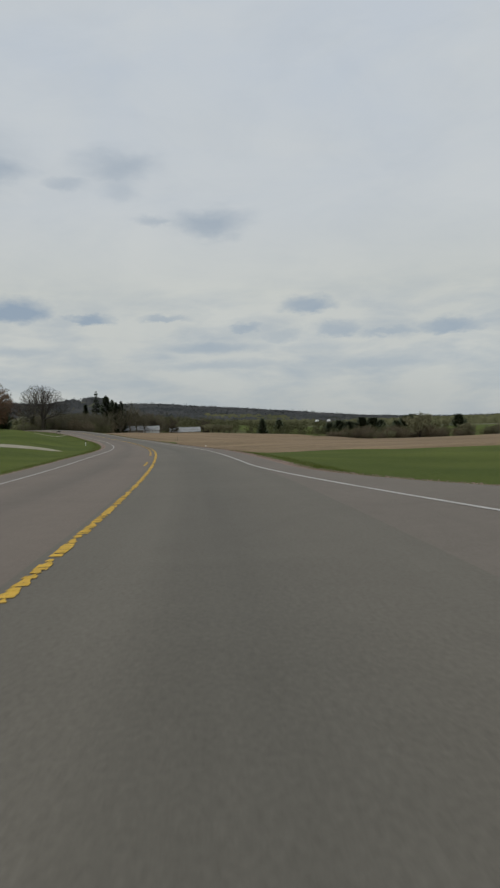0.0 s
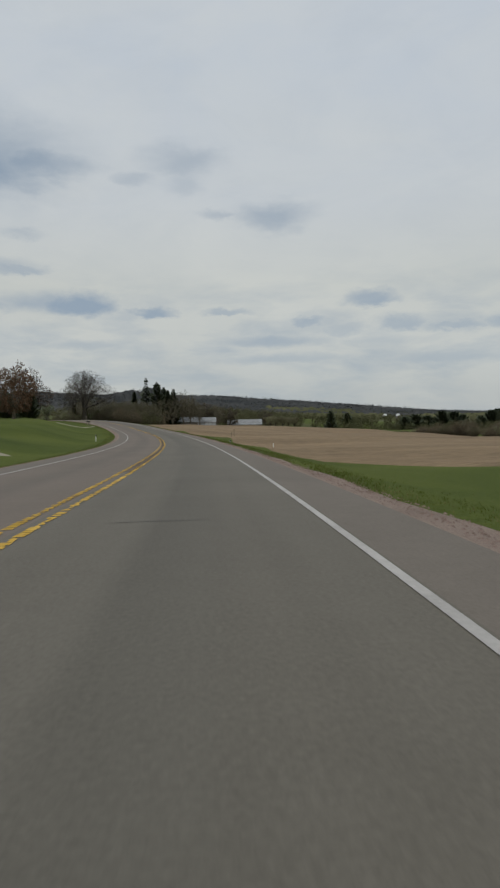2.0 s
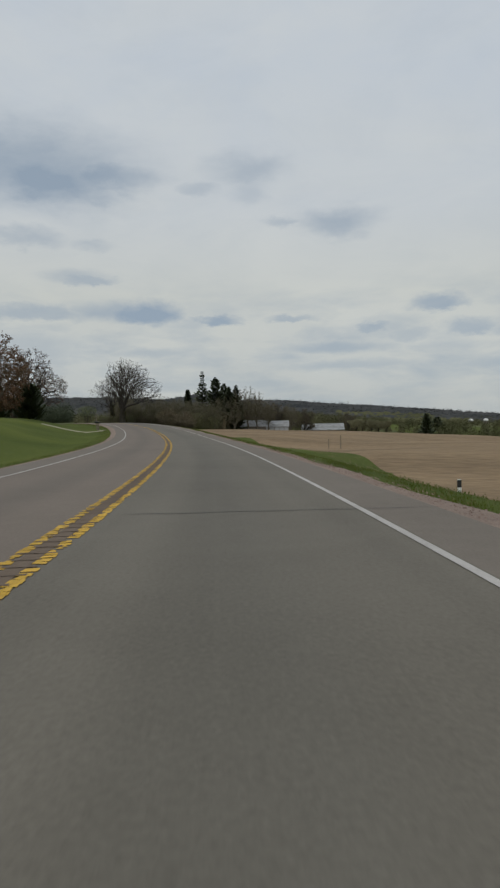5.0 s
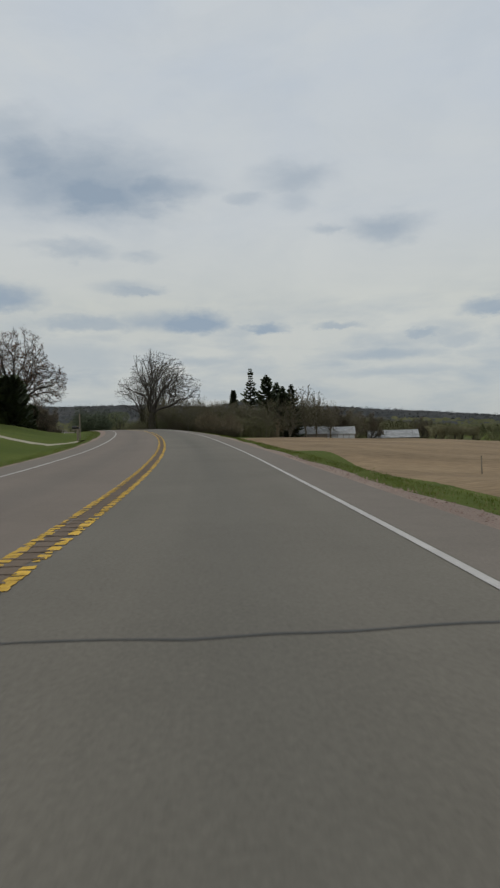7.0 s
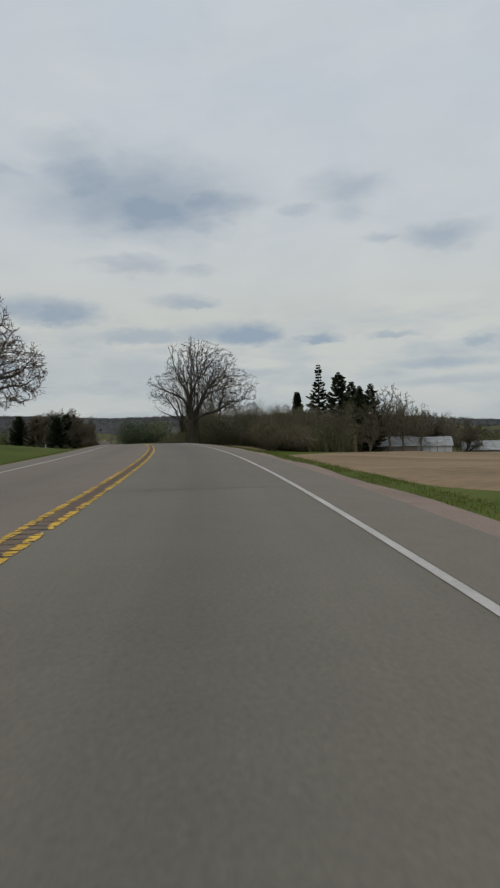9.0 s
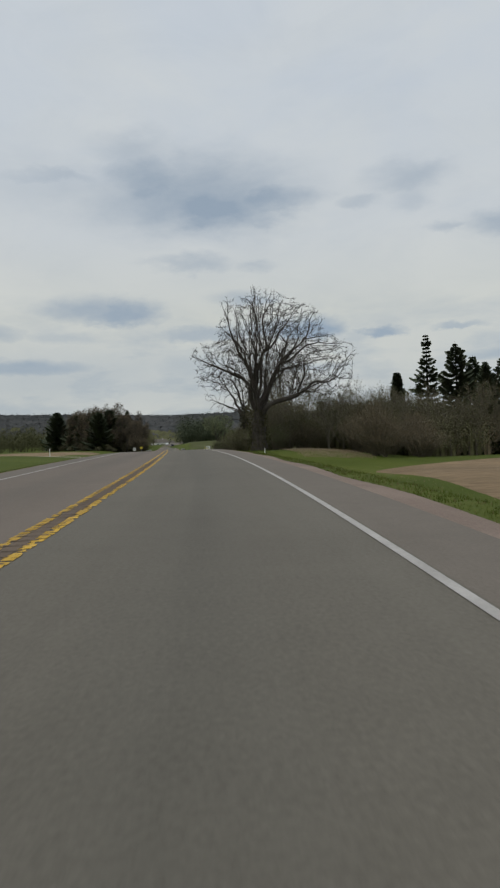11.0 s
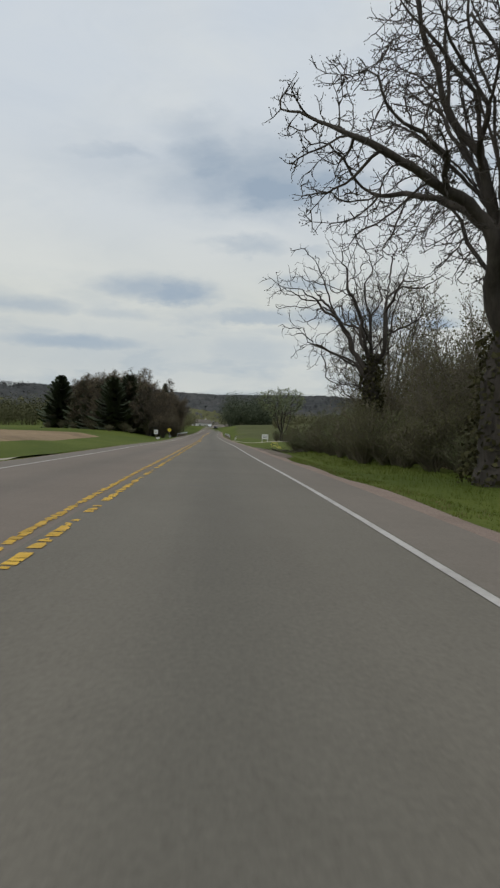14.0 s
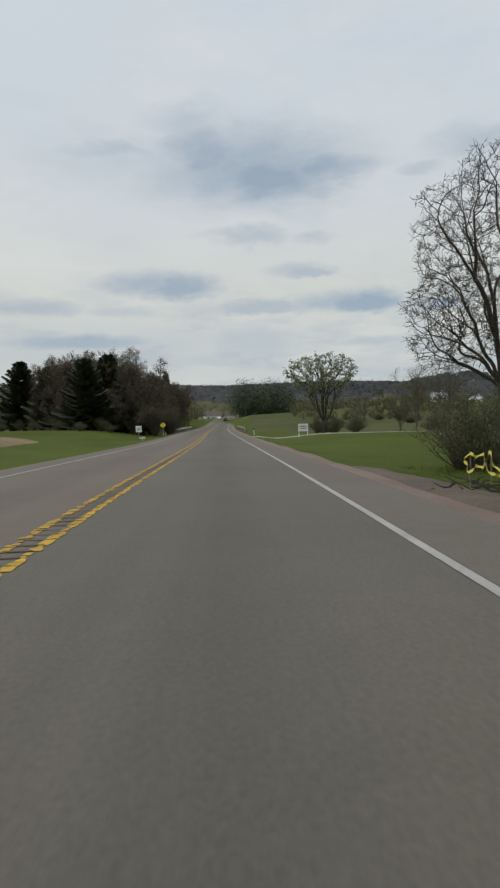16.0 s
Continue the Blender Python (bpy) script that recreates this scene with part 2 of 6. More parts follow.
GREEN_BUD = material("spring_leaf", (0.110, 0.136, 0.066), (0.250, 0.278, 0.150), 2, 0.3, 0.85, 0, per_piece=0.3, spec=0.15)
NEEDLE = material("needles", (0.055, 0.070, 0.046), (0.118, 0.136, 0.084), 2.5, 0.5, 0.85, 0, per_piece=0.4, spec=0.1)
BRUSH = material("brush_leaf", (0.068, 0.070, 0.036), (0.160, 0.154, 0.080), 2, 0.12, 0.9, 0, per_piece=0.22, spec=0.1)
BRUSH_GREEN = material("green_brush_leaf", (0.072, 0.086, 0.040), (0.170, 0.186, 0.092), 2, 0.12, 0.9, 0, per_piece=0.22, spec=0.1)
BRUSH_BROWN = material("brown_brush_leaf", (0.110, 0.090, 0.058), (0.225, 0.182, 0.118), 2, 0.12, 0.9, 0, per_piece=0.22, spec=0.1)
WOODLAND = material("bare_woodland", (0.040, 0.045, 0.048), (0.112, 0.112, 0.108), 0.09, 0.013, 0.98, 0, per_piece=0.10, spec=0.0)
ROUGH = material("rough_pasture", (0.052, 0.062, 0.020), (0.118, 0.122, 0.048), 0.6, 0.05, 0.98, 0.6, 0.06, spec=0.1)
WOODLAND_GREEN = material("budding_woodland", (0.052, 0.058, 0.028), (0.150, 0.146, 0.080), 0.11, 0.016, 0.98, 0, per_piece=0.2, spec=0.0)
PASTURE = material("far_pasture", (0.066, 0.072, 0.036), (0.150, 0.142, 0.084), 0.05, 0.008, 0.98, 0)
ROOF_WHITE = material("weathered_white_roof", (0.12, 0.12, 0.115), (0.44, 0.45, 0.45), 1.1, 0.35, 0.6, 0.15, 0.02, stretch=(1, 1, 3))
WALL_PALE = material("pale_sheet_wall", (0.30, 0.32, 0.33), (0.50, 0.52, 0.53), 1.2, 0.2, 0.6, 0.2, 0.02)
WALL_DARK = material("weathered_board", (0.09, 0.08, 0.07), (0.20, 0.18, 0.15), 2, 0.3, 0.9, 0.3, 0.02)
SIGN_WHITE = material("white_sign_face", (0.62, 0.62, 0.60), (0.80, 0.80, 0.78), 6, 1, 0.5, 0.1, 0.002)
SIGN_YELLOW = material("yellow_sign_face", (0.60, 0.46, 0.03), (0.76, 0.60, 0.07), 6, 1, 0.5, 0.1, 0.002)
BLACK = material("black_paint", (0.012, 0.012, 0.012), (0.04, 0.04, 0.04), 6, 1, 0.5, 0.1, 0.002)
POST_WOOD = material("weathered_post_wood", (0.11, 0.09, 0.07), (0.27, 0.23, 0.18), 9, 2, 0.95, 0.4, 0.01, stretch=(1, 1, 0.2))
STEEL = material("galvanised_steel", (0.34, 0.35, 0.36), (0.56, 0.57, 0.58), 5, 1, 0.45, 0.1, 0.002, metal=0.6)
TAPE = material("yellow_tape", (0.60, 0.52, 0.06), (0.82, 0.74, 0.20), 4, 1, 0.5, 0.1, 0.002)
CONCRETE = material("concrete", (0.30, 0.29, 0.27), (0.46, 0.45, 0.42), 5, 0.5, 0.9, 0.3, 0.01)
GLASS_DARK = material("dark_glass", (0.012, 0.014, 0.016), (0.03, 0.034, 0.038), 2, 0.5, 0.08, 0)
CAR_PAINT = material("dark_car_paint", (0.020, 0.022, 0.026), (0.035, 0.038, 0.044), 3, 0.5, 0.25, 0)
CAR_WHITE = material("white_car_paint", (0.66, 0.67, 0.68), (0.76, 0.77, 0.78), 3, 0.5, 0.25, 0)
RUBBER = material("rubber", (0.015, 0.015, 0.015), (0.03, 0.03, 0.03), 10, 1, 0.9, 0.2, 0.005)

# ---------------------------------------------------------------- the road's line
STEP = 20.0
HEADING = [-6.0, -2.9, -0.0, 2.7, 4.7, 6.0, 7.2, 8.9, 10.9, 13.0, 15.1, 17.5, 20.0, 22.5, 24.6, 26.1, 27.0, 27.6, 27.5, 27.4, 27.5, 27.8,
           28.0, 28.0, 27.8, 27.5, 27.2, 26.9, 26.6, 26.5, 26.5, 26.5, 26.7, 26.9, 27.0, 26.2, 24.5, 21.5, 17.0, 11.0, 5.0, -1.0, -6.0]
RISE = [0.0, -0.01, 0.02, 0.12, 0.29, 0.30, 0.36, 0.52, 0.85, 1.29, 1.82, 2.62, 3.61, 4.53, 5.38, 6.10, 6.67, 7.07, 7.28, 7.56, 7.75, 7.95,
        8.23, 8.57, 8.93, 9.27, 9.61, 9.99, 10.44, 10.98, 11.59, 12.29, 13.05, 13.88, 14.76, 15.68, 16.62, 17.59, 18.56, 19.56, 20.56, 21.56, 22.56]
KNOT = np.arange(len(HEADING)) * STEP - 40.0
RS = np.arange(-120.0, 840.0, 2.0)


def smoothed(a):
    k = np.hanning(13)
    k /= k.sum()
    return np.convolve(np.pad(a, 6, "edge"), k, "valid")


RH = smoothed(np.interp(RS, KNOT, np.radians(HEADING)))
RZ = smoothed(np.interp(RS, KNOT, RISE))
mid = (RH[1:] + RH[:-1]) / 2
RX = np.concatenate([[0], np.cumsum(-np.sin(mid) * 2.0)])
RY = np.concatenate([[0], np.cumsum(np.cos(mid) * 2.0)])
i0 = int(np.argmin(abs(RS)))
RX, RY = RX - RX[i0], RY - RY[i0]


def on_road(s, lat, dz=0.0):
    """World place at s metres along the road's centre line and lat metres to its right, at road height."""
    h = np.interp(s, RS, RH)
    return (np.interp(s, RS, RX) + np.cos(h) * lat, np.interp(s, RS, RY) + np.sin(h) * lat, np.interp(s, RS, RZ) + dz)


def along_of(x, y):
    """Nearest place on the road's line: s and signed distance to the right."""
    x, y = np.atleast_1d(x).astype(float), np.atleast_1d(y).astype(float)
    s, lat = np.zeros_like(x), np.zeros_like(x)
    for a in range(0, len(x), 4000):
        px, py = x[a:a + 4000, None], y[a:a + 4000, None]
        i = np.argmin((px - RX) ** 2 + (py - RY) ** 2, axis=1)
        dx, dy = x[a:a + 4000] - RX[i], y[a:a + 4000] - RY[i]
        s[a:a + 4000] = RS[i] - np.sin(RH[i]) * dx + np.cos(RH[i]) * dy
        lat[a:a + 4000] = np.cos(RH[i]) * dx + np.sin(RH[i]) * dy
    return s, lat


def ease(a, b, v):
    k = np.clip((v - a) / (b - a), 0, 1)
    return k * k * (3 - 2 * k)


# lie of the land beside the road: s, lat, height over the road there
LAND_LEFT = [(-30, -25, 0.2), (20, -20, 0.4), (60, -20, 1.0), (100, -18, 1.5), (140, -18, 1.9), (175, -20, 2.1), (205, -18, 1.7), (240, -20, 1.1), (275, -15, 0.5),
             (310, -20, 0.2), (350, -25, 0.3), (400, -30, 0.7), (450, -35, 1.2), (520, -40, 1.5), (100, -60, 2.6), (200, -70, 3.0), (300, -80, 1.2), (650, -60, 2)]
LAND_RIGHT = [(10, 15, -0.6), (30, 30, -1.0), (60, 20, -1.1), (60, 60, -1.4), (90, 14, -1.6), (126, 14.7, -2.1), (120, 60, -2.2), (170, 15, -2.2), (192, 26, -3.4), (170, 80, -3.4),
              (220, 17, -2.3), (220, 42, -4.2), (220, 80, -4.4), (250, 24, -3.0), (280, 20, -2.4), (285, 60, -3.6), (315, 13, -0.3), (345, 14, -0.2), (318, 40, -2.2), (338, 60, -2.8),
              (350, 72, -3.6), (372, 95, -4.2), (372, 162, -8.4), (250, 110, -8.0), (390, 240, -9.7), (400, 14, 0.0), (420, 60, 0.6), (500, 30, 0.8), (500, 120, 2), (650, 60, 1)]
LAND = []
for s_, l_, d_ in LAND_LEFT + LAND_RIGHT:
    px_, py_, pz_ = on_road(s_, l_, d_)
    LAND.append((float(px_), float(py_), float(pz_)))
LAND += [(-139.0, 620.0, 19.4), (-124.0, 627.0, 17.6), (-90.0, 640.0, 18.0), (-160.0, 640.0, 22.5), (-121.0, 517.0, 13.0), (45.0, 288.0, -5.0), (75.0, 270.0, -4.6), (100.0, 296.0, -5.0), (70.0, 215.0, -2.2)]
LAND = np.array(LAND)
HUB = (-40.0, 250.0)
# the wooded ridge all round: azimuth in degrees, height of its foot-to-crest rise
RIDGE_AZ = [-180, -90, -60, -43, -35, -28, -19, -11, -3, 3, 8, 13, 18, 24, 30, 60, 90, 180]
RIDGE_UP = [34, 62, 70, 72, 66, 58, 62, 56, 54, 45, 36, 28, 19, 13, 10, 8, 20, 34]


def land_z(x, y):
    """Height of the ground at world places."""
    x, y = np.atleast_1d(x).astype(float), np.atleast_1d(y).astype(float)
    s, lat = along_of(x, y)
    zr = np.interp(s, RS, RZ)
    wsum, zsum = np.zeros_like(x), np.zeros_like(x)
    for px, py, pz in LAND:
        wgt = 1.0 / ((x - px) ** 2 + (y - py) ** 2 + 60.0) ** 1.6
        wsum += wgt
        zsum += wgt * pz
    field = zsum / wsum
    off = abs(lat)
    verge = zr - 0.12 - 0.42 * ease(5.4, 8.5, off)
    inside = ease(6.4, np.where(lat > 0, 13.0, 20.0), off)
    past = ease(700, 840, s)
    z = verge * (1 - inside) + field * inside
    dx, dy = x - HUB[0], y - HUB[1]
    r = np.hypot(dx, dy)
    up = np.interp(np.degrees(np.arctan2(dx, dy)), RIDGE_AZ, RIDGE_UP)
    up = up * ease(520, 1080, r) * (1 + 0.06 * np.sin(dx / 90.0) * np.cos(dy / 130.0))
    swell = 0.12 * np.sin(x / 11.0 + 1.0) * np.cos(y / 9.0) + 0.05 * np.sin(x / 3.7) * np.sin(y / 4.3)
    return z + up * np.maximum(ease(20, 120, off), ease(560, 760, r)) + swell * ease(8, 16, off)


def land(x, y):
    return float(land_z([x], [y])[0])


def ground_at(s, lat):
    x, y, _ = on_road(s, lat)
    return float(x), float(y), land(x, y)


# ---------------------------------------------------------------- mesh helpers
def mesh_of(name, verts, faces, mats, smooth=False, index=None, uv=None):
    me = bpy.data.meshes.new(name)
    me.from_pydata([tuple(map(float, v)) for v in verts], [], [tuple(f) for f in faces])
    for m in (mats if isinstance(mats, (list, tuple)) else [mats]):
        me.materials.append(m)
    if index is not None:
        me.polygons.foreach_set("material_index", index)
    if smooth:
        me.polygons.foreach_set("use_smooth", [True] * len(me.polygons))
    if uv is not None:
        layer = me.uv_layers.new(name="UVMap")
        loops = np.zeros(len(me.loops), dtype=np.int32)
        me.loops.foreach_get("vertex_index", loops)
        layer.data.foreach_set("uv", np.asarray(uv, dtype=np.float32)[loops].ravel())
    me.update()
    return me


def thing(name, label, category, at=(0, 0, 0), turn=0.0, group="", kind=""):
    ob = new(name)
    ob.matrix_basis = pose(*at, 0, 0, turn)
    return tagged(ob, label, category, group, kind)


def part(name, geo, material_, parent, label="", smooth=False):
    """Links (verts, faces) or a bmesh as one mesh object under a thing."""
    if isinstance(geo, bmesh.types.BMesh):
        me = bpy.data.meshes.new(name)
        geo.to_mesh(me)
        geo.free()
        me.materials.append(material_)
        if smooth:
            me.polygons.foreach_set("use_smooth", [True] * len(me.polygons))
    else:
        me = mesh_of(name, geo[0], geo[1], material_, smooth)
    ob = new(name, me)
    ob.parent = parent
    if label:
        ob["label"] = label
    return ob


def box(sx, sy, sz, at=(0, 0, 0), bevel=0.0, turn=None):
    """A bevelled block whose base centre stands at a place."""
    bm = bmesh.new()
    bmesh.ops.create_cube(bm, size=1.0)
    bmesh.ops.scale(bm, vec=(sx, sy, sz), verts=bm.verts)
    if bevel:
        bmesh.ops.bevel(bm, geom=bm.edges[:], offset=bevel, segments=2, affect="EDGES")
    if turn is not None:
        bmesh.ops.transform(bm, matrix=turn, verts=bm.verts)
    bmesh.ops.translate(bm, vec=(at[0], at[1], at[2] + sz / 2), verts=bm.verts)
    return bm


def rod(a, b, ra, rb, sides=8):
    """A tapered rod from a to b."""
    a, b = Vector(a), Vector(b)
    bm = bmesh.new()
    bmesh.ops.create_cone(bm, cap_ends=True, segments=sides, radius1=ra, radius2=rb, depth=(b - a).length)
    m = Matrix.Translation((a + b) / 2) @ (b - a).to_track_quat("Z", "Y").to_matrix().to_4x4()
    bmesh.ops.transform(bm, matrix=m, verts=bm.verts)
    return bm


def joined(*parts):
    out = bmesh.new()
    for p in parts:
        me = bpy.data.meshes.new("scratch")
        p.to_mesh(me)
        p.free()
        out.from_mesh(me)
        bpy.data.meshes.remove(me)
    return out


# ---------------------------------------------------------------- ground
def spaced(core_a, core_b, fine, far_a, far_b):
    core = list(np.arange(core_a, core_b + 0.01, fine))
    out, step, v = [], fine, core_b
    while v < far_b:
        step *= 1.16
        v += step
        out.append(v)
    back, step, v = [], fine, core_a
    while v > far_a:
        step *= 1.16
        v -= step
        back.append(v)
    return np.array(back[::-1] + core + out)


def build_ground():
    gx, gy = spaced(-200, 110, 1.6, -2600, 2600), spaced(-60, 450, 1.6, -2300, 2900)
    X, Y = np.meshgrid(gx, gy)
    Z = land_z(X.ravel(), Y.ravel())
    n, rows = len(gx), len(gy)
    verts = np.stack([X.ravel(), Y.ravel(), Z], 1)
    faces = [(j * n + i, j * n + i + 1, (j + 1) * n + i + 1, (j + 1) * n + i) for j in range(rows - 1) for i in range(n - 1)]
    cx = X.ravel()[[f[0] for f in faces]] - HUB[0]
    cy = Y.ravel()[[f[0] for f in faces]] - HUB[1]
    far = (np.hypot(cx, cy) > 430).astype(np.int32)
    ob = new("ground", mesh_of("ground", verts, faces, [GRASS, PASTURE], True, far))
    tagged(ob, "rolling green spring grassland on both sides of the highway", "ground", kind="structure")


def strip(name, s0, s1, lats, dz, mats, index=None, step=2.0, flare=None, on_land=False):
    """A ribbon laid along the road between lateral lines; index gives a material to each lane of it."""
    ss = np.arange(s0, s1 + 0.01, step)
    verts, uv = [], []
    for s in ss:
        for k, lat in enumerate(lats):
            if flare is not None:
                lat = flare(s, lat)
            x, y, z = on_road(s, lat, dz)
            if on_land:
                z = None
            verts.append([x, y, z])
            uv.append((lat, s))
    if on_land:
        zz = land_z([v[0] for v in verts], [v[1] for v in verts])
        for v, z in zip(verts, zz):
            v[2] = z + dz
    n = len(lats)
    faces, mi = [], []
    for j in range(len(ss) - 1):
        for i in range(n - 1):
            a = j * n + i
            faces.append((a, a + 1, a + n + 1, a + n))
            mi.append(index[i] if index else 0)
    return new(name, mesh_of(name, verts, faces, mats, True, mi, uv))


def apron(s, lat):
    """The pavement's right edge swings out where the side road joins at the start."""
    if lat > 4.3:
        lat = lat + 9.0 * (max(0.0, (21.0 - s)) / 21.0) ** 2.2
    return lat


def build_road():
    road = strip("road", -110, 830, [-4.65, -3.55, -1.8, 0.0, 1.8, 3.68, 4.65], 0.0, [LANE_PALE, LANE, SHOULDER], [2, 0, 0, 1, 1, 2], flare=apron)
    tagged(road, "two-lane asphalt highway, worn grey, curving uphill between fields", "road", kind="structure")
    for side in (-1, 1):
        lats = sorted([side * 4.62, side * 5.0, side * (5.45 if side == 1 else 5.25)])
        g = strip("gravel_shoulder", -110, 830, lats, -0.02, [GRAVEL], flare=apron)
        # outer edge sinks a little into the verge
        me = g.data
        for v in me.vertices:
            k = v.index % 3
            if (side == 1 and k == 2) or (side == -1 and k == 0):
                v.co.z -= 0.11 + 0.03 * math.sin(v.index * 1.7)
            if k == 1:
                v.co.z -= 0.02
        tagged(g, "reddish gravel shoulder beside the asphalt", "gravel shoulder", kind="structure")
    for side in (-1, 1):
        s0 = 22 if side == 1 else -110
        e = strip("edge_line", s0, 820, [side * 3.6 - 0.046, side * 3.6 + 0.046], 0.006, [WHITE_PAINT])
        tagged(e, "solid white painted edge line, slightly worn", "road marking", kind="structure")
    verts, faces = [], []
    for s in np.arange(-2, 22.01, 1.0):
        lat = 3.6 + 0.042 * (22 - s) ** 1.55 * 0.6
        for d in (-0.052, 0.052):
            verts.append(on_road(s, lat + d, 0.006))
    for i in range(len(verts) // 2 - 1):
        faces.append((2 * i, 2 * i + 1, 2 * i + 3, 2 * i + 2))
    e = new("edge_line", mesh_of("edge_line", verts, faces, WHITE_PAINT))
    tagged(e, "white edge line swinging out to the side road", "road marking", kind="structure")
    # twin yellow line, chipped into pieces where the rumble grooves cross it
    rng = random.Random(5)
    for side in (-1, 1):
        verts, faces = [], []
        s, gone = (-20.0 if side == 1 else 24.0), 0.0
        while s < 560:
            if side == -1 and 27.5 < s < 36.5:
                s = 36.5
            worn = (0.03 if side == -1 else 0.05) + (0.04 if side == -1 else 0.24) * float(ease(252, 266, s) - ease(326, 338, s))
            ln = rng.uniform(0.09, 0.16)
            gone = gone * 0.45 + (1.0 if rng.random() < worn * 0.62 else 0.0)
            if gone < 0.5:
                bite = 0.05 if rng.random() < 0.45 else 0.014
                a, b = side * 0.15 - 0.072 + rng.uniform(0, bite), side * 0.15 + 0.072 - rng.uniform(0, bite)
                c = rng.uniform(-0.03, 0.03)
                base = len(verts)
                verts += [on_road(s, a, 0.007), on_road(s + c, b, 0.007), on_road(s + ln + c, b - rng.uniform(0, bite), 0.007), on_road(s + ln, a + rng.uniform(0, bite), 0.007)]
                faces.append((base, base + 1, base + 2, base + 3))
            s += ln + rng.choice((0.0, 0.0, 0.012, 0.03, 0.06))
        line = new("centre_line", mesh_of("centre_line", verts, faces, YELLOW_PAINT))
        tagged(line, "chipped yellow centre line broken by rumble grooves", "road marking", kind="structure")
    verts, faces = [], []
    for k in range(900):
        s = 62 + k * 0.33
        if 260 < s < 328:
            continue
        base = len(verts)
        wide, a, b = rng.uniform(0.03, 0.08), rng.uniform(0.12, 0.20), rng.uniform(0.12, 0.20)
        c = rng.uniform(-0.02, 0.02)
        verts += [on_road(s, -a, 0.010), on_road(s + c, b, 0.010), on_road(s + wide + c, b * rng.uniform(0.8, 1.0), 0.010), on_road(s + wide, -a * rng.uniform(0.8, 1.0), 0.010)]
        faces.append((base, base + 1, base + 2, base + 3))
    wear = strip("worn_strip", 60, 258, [-0.085, 0.0, 0.085], 0.005, [RUMBLE], step=1.0)
    tagged(wear, "brown worn asphalt between the two yellow lines", "road marking", kind="structure")
    r = new("rumble_strip", mesh_of("rumble_strip", verts, faces, RUMBLE))
    tagged(r, "row of worn rumble grooves down the centre line", "rumble strip", kind="stuff")


def build_cracks():
    """Tar-filled cracks that wander across the lanes."""
    rng = random.Random(11)
    road = bpy.data.objects["road"]
    plain = [(25.3, 0.4, 5.0), (31.0, -3.4, 4.6), (48.6, 0.9, 2.4), (61.0, 0.3, 4.6), (70.0, -4.4, 1.2), (84.0, 0.6, 4.4), (97.0, -2.0, 3.3), (112.0, 0.4, 4.6), (131.0, -4.4, 4.6),
             (140.5, 0.4, 2.0), (148.0, 0.2, 4.6), (161.5, 0.6, 4.6), (181.0, 0.2, 4.6), (198.0, -1.0, 4.5), (213.0, 0.6, 2.6), (226.0, -4.4, 4.6), (243.0, 0.4, 3.4), (262.0, 0.8, 4.6),
             (284.8, 1.0, 1.9), (285.9, 0.7, 1.6), (301.0, 0.4, 3.0), (322.0, 0.6, 4.6)]
    for s, a, b in plain:
        verts, faces = [], []
        lats = np.arange(a, b, 0.22)
        drift = rng.uniform(-0.05, 0.05)
        off = 0.0
        for k, lat in enumerate(lats):
            off += rng.uniform(-0.035, 0.035) + drift * 0.2
            hw = rng.uniform(0.010, 0.022) * (1.0 if 0 < k < len(lats) - 1 else 0.3)
            verts += [on_road(s + off - hw, lat, 0.004), on_road(s + off + hw, lat, 0.004)]
        for k in range(len(lats) - 1):
            faces.append((2 * k, 2 * k + 1, 2 * k + 3, 2 * k + 2))
        ob = new("crack", mesh_of("crack", verts, faces, TAR))
        ob.parent = road


def patch(name, s0, s1, lat0, lat1, dz, mat, label, category, step=3.0, cols=12):
    """A piece of land cover that follows the ground; lat0 and lat1 are functions of s."""
    ss = np.arange(s0, s1 + 0.01, step)
    xs, ys = [], []
    for s in ss:
        for k in range(cols + 1):
            x, y, _ = on_road(s, lat0(s) + (lat1(s) - lat0(s)) * k / cols)
            xs.append(float(x)), ys.append(float(y))
    n = cols + 1
    rim = np.array([1.0 if 0 < i % n < cols and 0 < i // n < len(ss) - 1 else -0.6 for i in range(len(xs))])
    zs = land_z(xs, ys) + dz * rim
    faces = [(j * n + i, j * n + i + 1, (j + 1) * n + i + 1, (j + 1) * n + i) for j in range(len(ss) - 1) for i in range(cols)]
    ob = new(name, mesh_of(name, list(zip(xs, ys, zs)), faces, mat, True))
    return tagged(ob, label, category, kind="structure")


build_ground()
build_road()
build_cracks()
patch("tilled_field", 64, 352, lambda s: 8.6 + 0.45 * max(0.0, 100 - s) + 0.07 * min(max(0.0, s - 100), 110) + 36 * ease(282, 312, s), lambda s: 150.0, 0.20, SOIL,
      "pale brown tilled field with dry stubble beside the highway", "field", 3.0, 46)
patch("rough_pasture", 404, 640, lambda s: 13.0 + 8 * ease(404, 412, s) * 0 - 5.5 * ease(430, 450, s), lambda s: 210.0, 0.06, ROUGH, "rough olive-brown hillside pasture past the lawn", "pasture", 4.0, 40)
patch("far_left_field", 300, 420, lambda s: -110.0, lambda s: -13.6 - 12 * ease(392, 420, s) - 4 * (1 - ease(318, 334, s)), 0.16, SOIL, "pale tan stubble field beyond the verge", "field", 3.0, 24)


